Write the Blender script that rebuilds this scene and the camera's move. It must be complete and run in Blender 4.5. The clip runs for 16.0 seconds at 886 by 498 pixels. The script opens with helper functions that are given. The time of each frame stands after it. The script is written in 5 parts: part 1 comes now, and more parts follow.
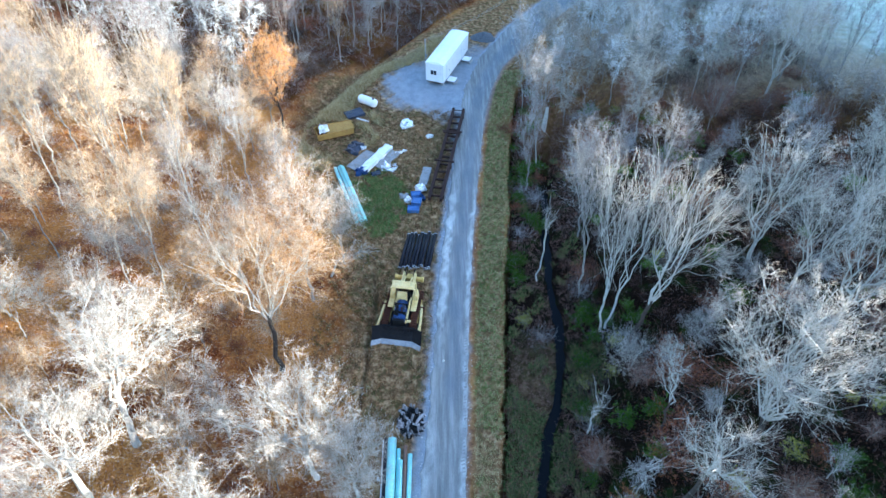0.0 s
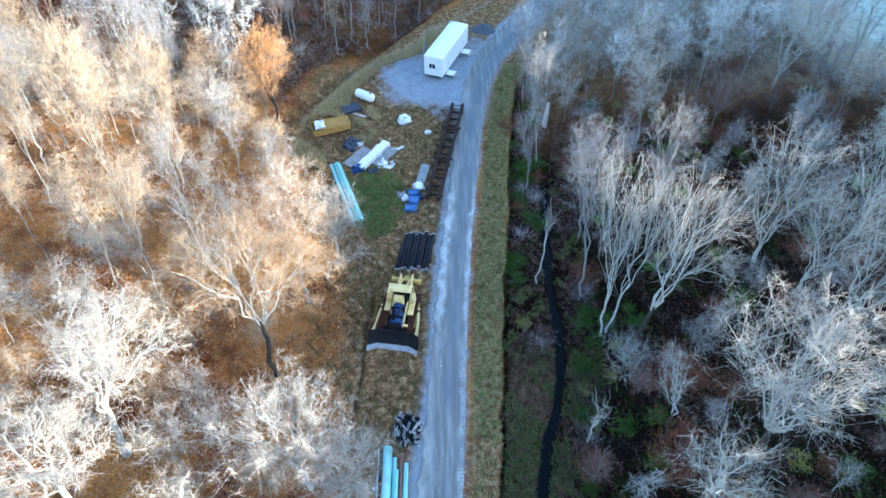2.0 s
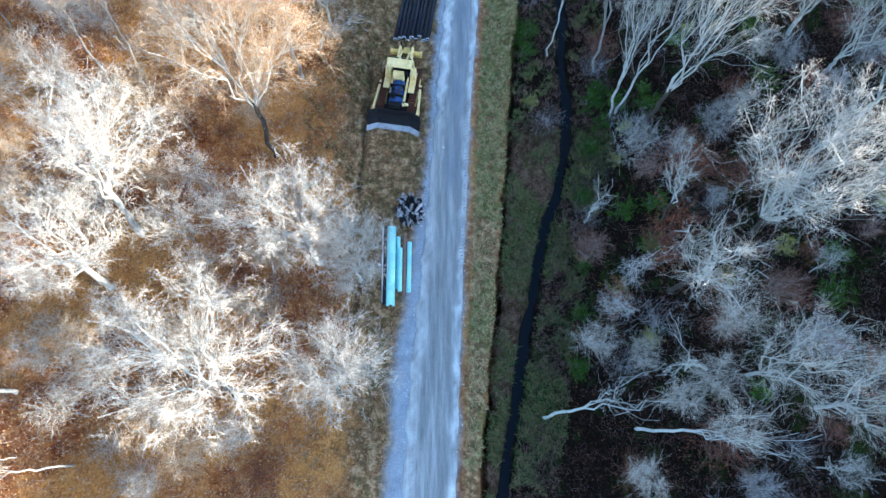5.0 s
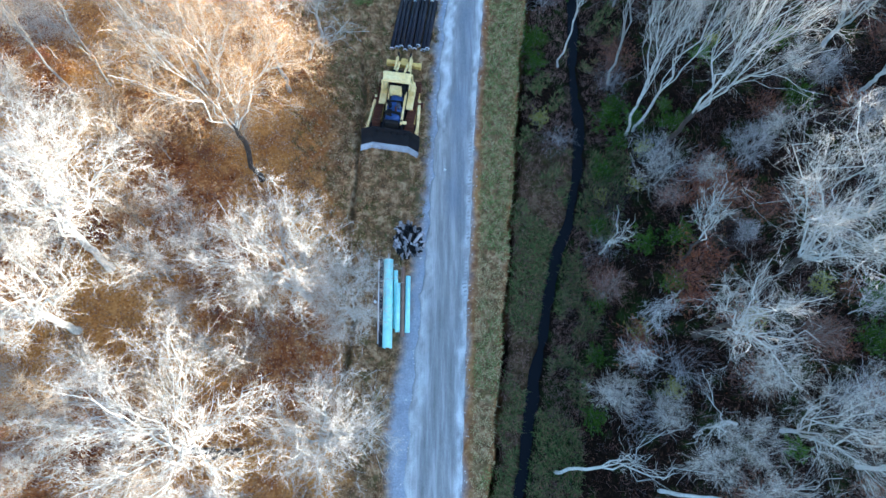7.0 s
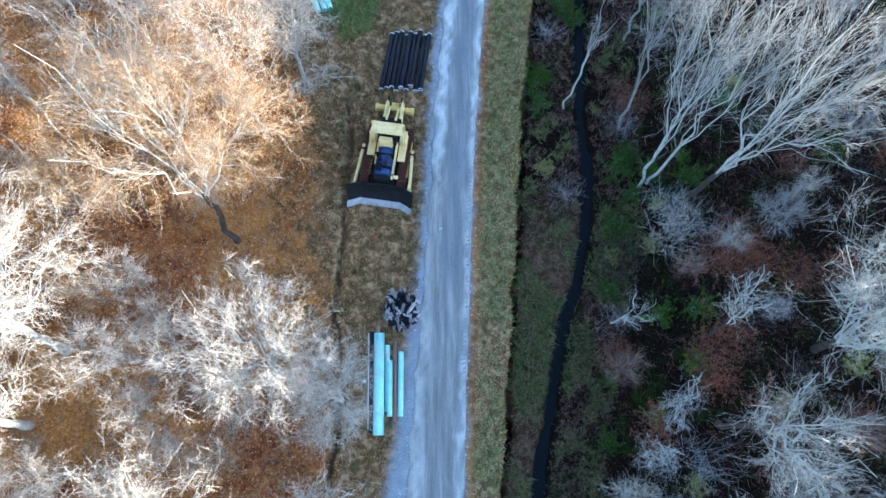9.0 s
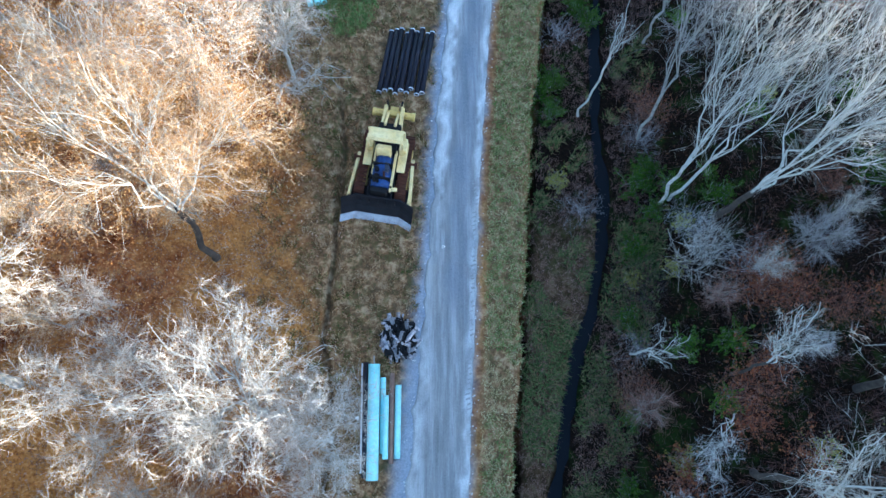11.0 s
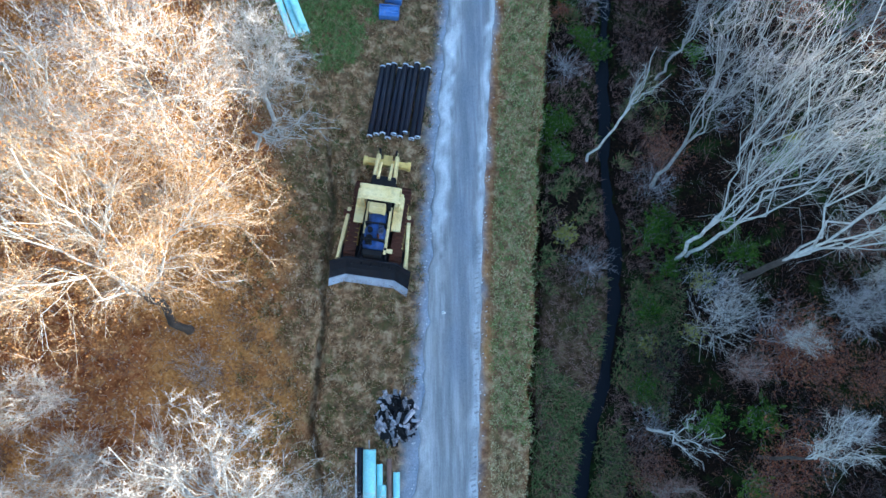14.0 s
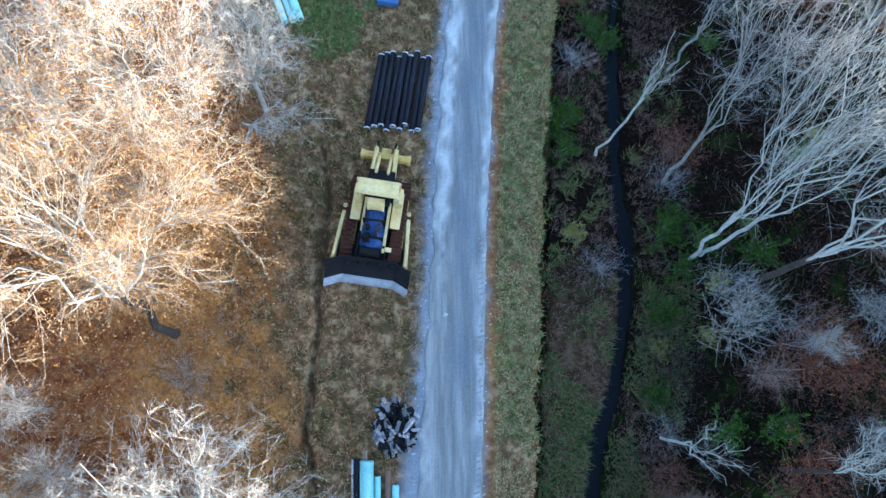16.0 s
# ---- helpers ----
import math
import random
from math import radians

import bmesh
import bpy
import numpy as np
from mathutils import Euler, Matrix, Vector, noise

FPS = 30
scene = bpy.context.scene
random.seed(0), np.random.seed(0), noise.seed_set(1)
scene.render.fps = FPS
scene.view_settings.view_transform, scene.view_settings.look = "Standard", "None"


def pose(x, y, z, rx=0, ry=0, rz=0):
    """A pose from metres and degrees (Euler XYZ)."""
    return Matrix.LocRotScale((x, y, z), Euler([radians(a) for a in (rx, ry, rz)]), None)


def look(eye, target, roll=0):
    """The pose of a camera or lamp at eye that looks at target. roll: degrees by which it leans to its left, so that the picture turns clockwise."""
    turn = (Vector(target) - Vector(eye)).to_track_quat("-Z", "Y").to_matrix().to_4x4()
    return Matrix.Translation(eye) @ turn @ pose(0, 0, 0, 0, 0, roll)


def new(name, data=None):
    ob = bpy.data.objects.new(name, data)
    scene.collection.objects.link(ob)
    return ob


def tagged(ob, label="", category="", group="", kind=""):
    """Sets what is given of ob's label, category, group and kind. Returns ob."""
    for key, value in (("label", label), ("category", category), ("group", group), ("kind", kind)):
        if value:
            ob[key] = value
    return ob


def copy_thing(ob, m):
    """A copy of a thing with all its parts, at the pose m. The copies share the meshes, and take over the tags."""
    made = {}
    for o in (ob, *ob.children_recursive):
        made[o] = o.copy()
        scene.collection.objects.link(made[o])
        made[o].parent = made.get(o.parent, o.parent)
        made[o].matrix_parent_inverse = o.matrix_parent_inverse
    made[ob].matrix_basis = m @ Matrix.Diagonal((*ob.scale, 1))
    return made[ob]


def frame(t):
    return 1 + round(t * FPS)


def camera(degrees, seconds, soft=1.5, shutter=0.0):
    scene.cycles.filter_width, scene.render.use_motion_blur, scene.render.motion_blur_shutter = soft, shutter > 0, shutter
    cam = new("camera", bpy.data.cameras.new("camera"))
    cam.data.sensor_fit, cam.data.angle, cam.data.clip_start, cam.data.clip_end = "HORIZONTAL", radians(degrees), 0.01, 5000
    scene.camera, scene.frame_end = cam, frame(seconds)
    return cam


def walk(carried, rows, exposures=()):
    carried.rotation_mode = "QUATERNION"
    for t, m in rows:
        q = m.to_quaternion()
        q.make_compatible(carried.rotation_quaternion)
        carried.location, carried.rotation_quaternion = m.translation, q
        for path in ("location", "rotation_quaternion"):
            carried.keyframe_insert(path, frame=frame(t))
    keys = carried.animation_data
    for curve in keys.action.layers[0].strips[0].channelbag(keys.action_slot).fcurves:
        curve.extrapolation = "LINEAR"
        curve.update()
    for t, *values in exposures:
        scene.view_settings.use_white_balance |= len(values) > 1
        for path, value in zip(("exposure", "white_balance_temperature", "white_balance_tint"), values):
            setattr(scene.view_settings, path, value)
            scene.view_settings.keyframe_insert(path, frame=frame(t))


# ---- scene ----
cam = camera(75.2, 16.0)
METRES, EYE, TILT, LEAN, TURN = 27.2, 40.6, -47.0, 0.0, 0.0
ROWS = [
    (0.0, 0.0, 0.0, 0.0, 0.0, 0.33, -0.0),
    (0.5, 0.0024, 0.0073, 0.0092, -0.01, 0.36, -0.03),
    (1.0, 0.004, 0.0183, 0.0203, -0.02, 0.4, -0.08),
    (1.5, 0.0057, 0.0306, 0.0322, -0.04, -0.19, -0.08),
    (2.0, 0.0063, 0.0427, 0.0435, -0.02, -0.83, -0.12),
    (2.5, 0.0071, 0.0537, 0.0551, 0.1, -0.91, -0.25),
    (3.0, 0.0059, 0.0642, 0.0668, 0.18, -3.76, -0.31),
    (3.5, 0.0045, 0.0731, 0.0792, 0.19, -7.31, -0.38),
    (4.0, 0.0036, 0.0828, 0.0888, 0.24, -9.93, -0.43),
    (4.5, 0.0035, 0.0901, 0.1002, 0.31, -18.85, -0.49),
    (4.7, 0.0035, 0.0935, 0.1048, 0.26, -21.97, -0.45),
    (5.0, 0.0025, 0.1010, 0.1110, 0.18, -25.0, -0.5),
    (5.4, 0.0, 0.1185, 0.1175, 0.08, -25.95, -0.55),
    (6.8, -0.0132, 0.2582, 0.1470, -0.2, -26.1, -0.7),
    (7.0, -0.0147, 0.2786, 0.1568, -0.22, -26.2, -0.74),
    (7.5, -0.0185, 0.3295, 0.1859, -0.36, -26.68, -0.77),
    (8.0, -0.022, 0.3845, 0.2151, -0.66, -27.1, -0.83),
    (8.5, -0.0245, 0.4391, 0.2444, -0.88, -27.52, -0.88),
    (9.0, -0.0279, 0.4947, 0.2717, -1.19, -27.79, -0.93),
    (9.2, -0.0293, 0.5150, 0.2805, -1.24, -27.84, -1.0),
    (11.3, -0.0584, 0.6462, 0.2415, -1.92, -27.5, -2.18),
    (11.5, -0.0599, 0.6568, 0.2438, -1.98, -27.57, -2.18),
    (12.0, -0.0637, 0.6832, 0.2539, -2.28, -27.73, -2.14),
    (12.5, -0.0699, 0.7134, 0.2696, -2.65, -28.0, -2.22),
    (13.0, -0.079, 0.7472, 0.2895, -3.11, -28.33, -2.4),
    (13.5, -0.0908, 0.7838, 0.3131, -3.68, -28.65, -2.75),
    (14.0, -0.0961, 0.8132, 0.3283, -3.96, -28.98, -2.88),
    (14.5, -0.0996, 0.8307, 0.3211, -3.84, -29.24, -3.13),
    (15.0, -0.1005, 0.8437, 0.3129, -3.9, -29.12, -3.16),
    (15.5, -0.1013, 0.8563, 0.3045, -4.03, -29.07, -3.15),
    (16.0, -0.1007, 0.8686, 0.2961, -4.23, -29.05, -3.12),
]
walk(cam, [(t, pose(0, 0, EYE, TILT, LEAN, TURN) @ pose(METRES * x, METRES * y, METRES * z, 90 + pitch, roll, yaw)) for t, x, y, z, yaw, pitch, roll in ROWS], exposures=[(0.0, 2.53, 5130, 4), (16.0, 2.53, 5130, 4)])

# ---- world and sun ----
SUN_EL, SUN_AZ = 13.0, 100.0
world = bpy.data.worlds.new("sky")
scene.world = world
world.use_nodes = True
wn = world.node_tree
sky = wn.nodes.new("ShaderNodeTexSky")
sky.sky_type, sky.sun_disc = "NISHITA", False
sky.sun_elevation, sky.sun_rotation = radians(SUN_EL), radians(SUN_AZ)
wn.nodes["Background"].inputs[1].default_value = 0.15
wn.links.new(sky.outputs[0], wn.nodes["Background"].inputs[0])
sun = new("sun", bpy.data.lights.new("sun", "SUN"))
sun.data.energy, sun.data.angle, sun.data.color = 3.7, radians(0.6), (1.0, 0.83, 0.61)
sd = Vector((math.sin(radians(SUN_AZ)) * math.cos(radians(SUN_EL)), math.cos(radians(SUN_AZ)) * math.cos(radians(SUN_EL)), math.sin(radians(SUN_EL))))
sun.matrix_world = look(sd * 200, (0, 0, 0))


# ---- materials ----
def ramp(nt, fac, stops):
    n = nt.nodes.new("ShaderNodeValToRGB")
    while len(n.color_ramp.elements) < len(stops):
        n.color_ramp.elements.new(0.5)
    for e, (p, c) in zip(n.color_ramp.elements, stops):
        e.position, e.color = p, (*c, 1)
    nt.links.new(fac, n.inputs[0])
    return n.outputs[0]


def noise_tex(nt, scale, detail=4, rough=0.6, stretch=None):
    tc = nt.nodes.new("ShaderNodeTexCoord")
    n = nt.nodes.new("ShaderNodeTexNoise")
    n.inputs["Scale"].default_value, n.inputs["Detail"].default_value, n.inputs["Roughness"].default_value = scale, detail, rough
    if stretch:
        mp = nt.nodes.new("ShaderNodeMapping")
        mp.inputs["Scale"].default_value = stretch
        nt.links.new(tc.outputs["Object"], mp.inputs[0])
        nt.links.new(mp.outputs[0], n.inputs[0])
    else:
        nt.links.new(tc.outputs["Object"], n.inputs[0])
    return n.outputs[0]


def mix(nt, fac, a, b, mode="MIX"):
    n = nt.nodes.new("ShaderNodeMix")
    n.data_type, n.blend_type = "RGBA", mode
    for i, v in ((0, fac), (6, a), (7, b)):
        if isinstance(v, (int, float)):
            n.inputs[i].default_value = v
        elif isinstance(v, tuple):
            n.inputs[i].default_value = (*v, 1)
        else:
            nt.links.new(v, n.inputs[i])
    return n.outputs[2]


def start(name, rough=0.8, metal=0.0, spec=0.3):
    m = bpy.data.materials.new(name)
    m.use_nodes = True
    b = m.node_tree.nodes["Principled BSDF"]
    b.inputs["Roughness"].default_value, b.inputs["Metallic"].default_value = rough, metal
    b.inputs["Specular IOR Level"].default_value = spec
    return m, m.node_tree, b


def bump(nt, b, height, strength, dist):
    n = nt.nodes.new("ShaderNodeBump")
    n.inputs["Strength"].default_value, n.inputs["Distance"].default_value = strength, dist
    nt.links.new(height, n.inputs["Height"])
    nt.links.new(n.outputs[0], b.inputs["Normal"])


def plain(name, c1, c2, scale=3.0, fine=40.0, rough=0.7, metal=0.0, dirt=None, dirt_amt=0.5, bump_d=0.004, vary=0.0, spec=0.3):
    """Two colours mottled at two scales, with optional dirt patches and a per-object shift."""
    m, nt, b = start(name, rough, metal, spec)
    big = noise_tex(nt, scale, 5)
    small = noise_tex(nt, fine, 3)
    col = ramp(nt, big, [(0.35, c1), (0.68, c2)])
    col = mix(nt, 0.35, col, ramp(nt, small, [(0.3, tuple(v * 0.6 for v in c1)), (0.7, tuple(min(1, v * 1.25) for v in c2))]))
    if dirt:
        d = noise_tex(nt, scale * 2.3, 6, 0.7)
        fac = ramp(nt, d, [(0.5, (0, 0, 0)), (0.66, (dirt_amt,) * 3)])
        col = mix(nt, fac, col, dirt)
    if vary:
        oi = nt.nodes.new("ShaderNodeObjectInfo")
        hs = nt.nodes.new("ShaderNodeHueSaturation")
        mr = nt.nodes.new("ShaderNodeMapRange")
        mr.inputs["To Min"].default_value, mr.inputs["To Max"].default_value = 1 - vary, 1 + vary
        nt.links.new(oi.outputs["Random"], mr.inputs[0])
        nt.links.new(mr.outputs[0], hs.inputs["Value"])
        nt.links.new(col, hs.inputs["Color"])
        col = hs.outputs[0]
    nt.links.new(col, b.inputs["Base Color"])
    bump(nt, b, small, 0.5, bump_d)
    return m


def island(name, stops, rough=0.8, vary=0.0, trans=0.0):
    """Colour picked per loose piece of the mesh (leaves, twigs, blades)."""
    m, nt, b = start(name, rough, 0, 0.04)
    g = nt.nodes.new("ShaderNodeNewGeometry")
    col = ramp(nt, g.outputs["Random Per Island"], stops)
    oi = nt.nodes.new("ShaderNodeObjectInfo")
    if vary:
        hs = nt.nodes.new("ShaderNodeHueSaturation")
        mr = nt.nodes.new("ShaderNodeMapRange")
        mr.inputs["To Min"].default_value, mr.inputs["To Max"].default_value = 1 - vary, 1 + vary
        nt.links.new(oi.outputs["Random"], mr.inputs[0])
        nt.links.new(mr.outputs[0], hs.inputs["Value"])
        nt.links.new(col, hs.inputs["Color"])
        col = hs.outputs[0]
    nt.links.new(col, b.inputs["Base Color"])
    if trans:
        t = nt.nodes.new("ShaderNodeBsdfTranslucent")
        ms = nt.nodes.new("ShaderNodeMixShader")
        ms.inputs[0].default_value = trans
        nt.links.new(col, t.inputs[0])
        nt.links.new(b.outputs[0], ms.inputs[1])
        nt.links.new(t.outputs[0], ms.inputs[2])
        nt.links.new(ms.outputs[0], nt.nodes["Material Output"].inputs[0])
    return m


M = {}
M["yellow"] = plain("machine_yellow", (0.62, 0.40, 0.09), (0.74, 0.52, 0.16), 1.5, 30, 0.5, 0, (0.16, 0.08, 0.03), 0.6)
M["cream"] = plain("faded_yellow", (0.72, 0.5, 0.17), (0.84, 0.67, 0.33), 1.5, 30, 0.5, 0, (0.3, 0.2, 0.1), 0.4)
M["rust"] = plain("rust", (0.035, 0.011, 0.007), (0.12, 0.04, 0.018), 3, 50, 0.9, 0.1, (0.05, 0.03, 0.02), 0.7, 0.006)
M["dark_rust"] = plain("old_rust", (0.018, 0.009, 0.008), (0.05, 0.023, 0.018), 3, 40, 0.85, 0.1)
M["steel"] = plain("worn_steel", (0.006, 0.006, 0.008), (0.017, 0.016, 0.019), 2, 40, 0.75, 0.0, (0.02, 0.013, 0.01), 0.5, 0.004, 0, 0.15)
M["bright"] = plain("scoured_steel", (0.24, 0.245, 0.27), (0.4, 0.405, 0.43), 2, 30, 0.42, 0.3, (0.2, 0.15, 0.1), 0.3)
# Black of machine parts, also used for shade in the dozer's gaps.
M["black"] = plain("black_grease_and_shade", (0.006, 0.006, 0.007), (0.016, 0.015, 0.015), 3, 40, 0.8, 0, None, 0, 0.004, 0, 0.15)
M["tarp"] = plain("blue_cover", (0.006, 0.018, 0.065), (0.03, 0.08, 0.26), 2.0, 25, 0.5, 0, (0.02, 0.02, 0.03), 0.6, 0.01)
M["pipe_black"] = plain("black_plastic", (0.004, 0.004, 0.008), (0.01, 0.01, 0.018), 2, 20, 0.5, 0, (0.05, 0.04, 0.035), 0.15, 0.002, 0.2, 0.22)
M["pipe_cap"] = plain("pipe_rim", (0.45, 0.46, 0.5), (0.62, 0.63, 0.66), 6, 30, 0.5)
M["teal"] = plain("teal_pipe", (0.32, 0.68, 0.67), (0.45, 0.79, 0.77), 0.8, 15, 0.4, 0, (0.12, 0.2, 0.2), 0.25, 0.002, 0.08, 0.4)
M["brown_pipe"] = plain("rusted_pipe", (0.16, 0.09, 0.065), (0.26, 0.16, 0.12), 2, 30, 0.85)
M["white"] = plain("white_paint", (0.84, 0.85, 0.86), (0.88, 0.88, 0.88), 0.6, 20, 0.5, 0, (0.6, 0.58, 0.53), 0.35, 0.002)
M["white_sheet"] = plain("white_plastic", (0.78, 0.8, 0.84), (0.87, 0.88, 0.9), 2, 15, 0.5, 0, (0.4, 0.36, 0.3), 0.4, 0.03)
M["slab"] = plain("grey_slab", (0.24, 0.235, 0.24), (0.36, 0.35, 0.35), 1.2, 30, 0.9, 0, (0.14, 0.11, 0.08), 0.5)
M["slate"] = plain("dark_panel", (0.025, 0.03, 0.05), (0.06, 0.065, 0.09), 3, 30, 0.5)
M["log"] = plain("weathered_wood", (0.16, 0.15, 0.16), (0.5, 0.47, 0.48), 2.5, 30, 0.9, 0, (0.05, 0.035, 0.035), 0.7, 0.01, 0.5)
M["crate"] = plain("blue_plastic", (0.05, 0.12, 0.32), (0.1, 0.2, 0.45), 3, 30, 0.5, 0, (0.2, 0.2, 0.22), 0.5)
M["ochre"] = plain("ochre_boards", (0.32, 0.18, 0.04), (0.44, 0.27, 0.075), 1.2, 20, 0.8, 0, (0.2, 0.1, 0.04), 0.5)
M["pole"] = plain("grey_pole", (0.3, 0.28, 0.26), (0.42, 0.4, 0.37), 2, 30, 0.85)
M["stone"] = plain("pale_stone", (0.5, 0.49, 0.47), (0.68, 0.67, 0.64), 3, 30, 0.9)
M["heap"] = plain("dark_gravel", (0.07, 0.075, 0.085), (0.14, 0.145, 0.16), 4, 25, 0.95, 0, None, 0.5, 0.05)
M["glass"] = plain("dark_glass", (0.02, 0.025, 0.035), (0.03, 0.035, 0.05), 1, 10, 0.08, 0, None, 0, 0.0, 0, 0.6)
M["bark_white"] = plain("sycamore_bark", (0.38, 0.36, 0.32), (0.6, 0.575, 0.52), 1.6, 14, 0.85, 0, (0.2, 0.17, 0.13), 0.7, 0.01)
M["bark_grey"] = plain("grey_bark", (0.2, 0.185, 0.165), (0.36, 0.34, 0.31), 2.0, 20, 0.9, 0, (0.12, 0.1, 0.08), 0.6, 0.015)
M["bark_dark"] = plain("dark_bark", (0.03, 0.023, 0.019), (0.09, 0.07, 0.056), 2.0, 20, 0.92, 0, None, 0, 0.015)
M["twig_pale"] = island("pale_twigs", [(0.0, (0.33, 0.26, 0.2)), (0.5, (0.49, 0.42, 0.35)), (1.0, (0.66, 0.61, 0.54))], 0.85, 0.15)
M["twig_grey"] = island("grey_twigs", [(0.0, (0.2, 0.175, 0.165)), (0.5, (0.34, 0.31, 0.3)), (1.0, (0.5, 0.47, 0.46))], 0.9, 0.2)
M["twig_tan"] = island("tan_twigs", [(0.0, (0.3, 0.19, 0.11)), (0.5, (0.48, 0.34, 0.21)), (1.0, (0.64, 0.5, 0.35))], 0.85, 0.15)
M["twig_red"] = island("red_brown_twigs", [(0.0, (0.13, 0.065, 0.05)), (0.6, (0.22, 0.13, 0.1)), (1.0, (0.3, 0.2, 0.16))], 0.9, 0.25)
# Twigs paled so that their colour carries the far wood's haze.
M["twig_hazed"] = island("hazed_twigs", [(0.0, (0.44, 0.44, 0.43)), (0.5, (0.62, 0.62, 0.61)), (1.0, (0.8, 0.8, 0.8))], 0.85, 0.15)
# Darkened copy of the red-brown twigs, shade put into the colour.
M["twig_red_shaded"] = island("shaded_red_twigs", [(0.0, (0.045, 0.02, 0.015)), (0.6, (0.1, 0.05, 0.038)), (1.0, (0.2, 0.12, 0.095))], 0.9, 0.25)
M["leaf_orange"] = island("orange_leaves", [(0.0, (0.38, 0.14, 0.035)), (0.5, (0.58, 0.28, 0.09)), (1.0, (0.68, 0.43, 0.2))], 0.7, 0.15, 0.35)
M["leaf_brown"] = island("brown_leaves", [(0.0, (0.14, 0.06, 0.03)), (0.5, (0.26, 0.13, 0.06)), (1.0, (0.4, 0.25, 0.12))], 0.8, 0.2, 0.2)
M["leaf_tan"] = island("tan_leaves", [(0.0, (0.16, 0.075, 0.04)), (0.5, (0.32, 0.19, 0.115)), (1.0, (0.52, 0.38, 0.27))], 0.8, 0.15, 0.2)
M["leaf_red"] = island("red_brown_leaves", [(0.0, (0.14, 0.035, 0.02)), (0.6, (0.26, 0.085, 0.04)), (1.0, (0.36, 0.17, 0.07))], 0.8, 0.2, 0.2)
# Leaf and twig colours darkened to hold the shade under the trees.
M["leaf_shaded"] = island("shade_dark_leaves", [(0.0, (0.01, 0.005, 0.0035)), (0.75, (0.035, 0.017, 0.01)), (1.0, (0.13, 0.065, 0.035))], 0.8, 0.2, 0.1)
M["twig_shaded"] = island("shade_dark_twigs", [(0.0, (0.015, 0.01, 0.009)), (0.6, (0.045, 0.033, 0.03)), (1.0, (0.17, 0.14, 0.13))], 0.9, 0.2)
M["leaf_green"] = island("green_leaves", [(0.0, (0.02, 0.05, 0.006)), (0.6, (0.055, 0.12, 0.014)), (1.0, (0.14, 0.21, 0.03))], 0.6, 0.25, 0.3)
M["leaf_yellow"] = island("yellow_leaves", [(0.0, (0.2, 0.2, 0.04)), (1.0, (0.42, 0.38, 0.08))], 0.6, 0.2, 0.3)
M["blades"] = island("dry_grass", [(0.0, (0.07, 0.033, 0.015)), (0.35, (0.2, 0.11, 0.05)), (0.75, (0.39, 0.25, 0.13)), (1.0, (0.56, 0.42, 0.25))], 0.85, 0, 0.25)
M["blades_green"] = island("green_grass", [(0.0, (0.025, 0.05, 0.01)), (0.6, (0.065, 0.1, 0.02)), (1.0, (0.16, 0.165, 0.045))], 0.8, 0, 0.25)


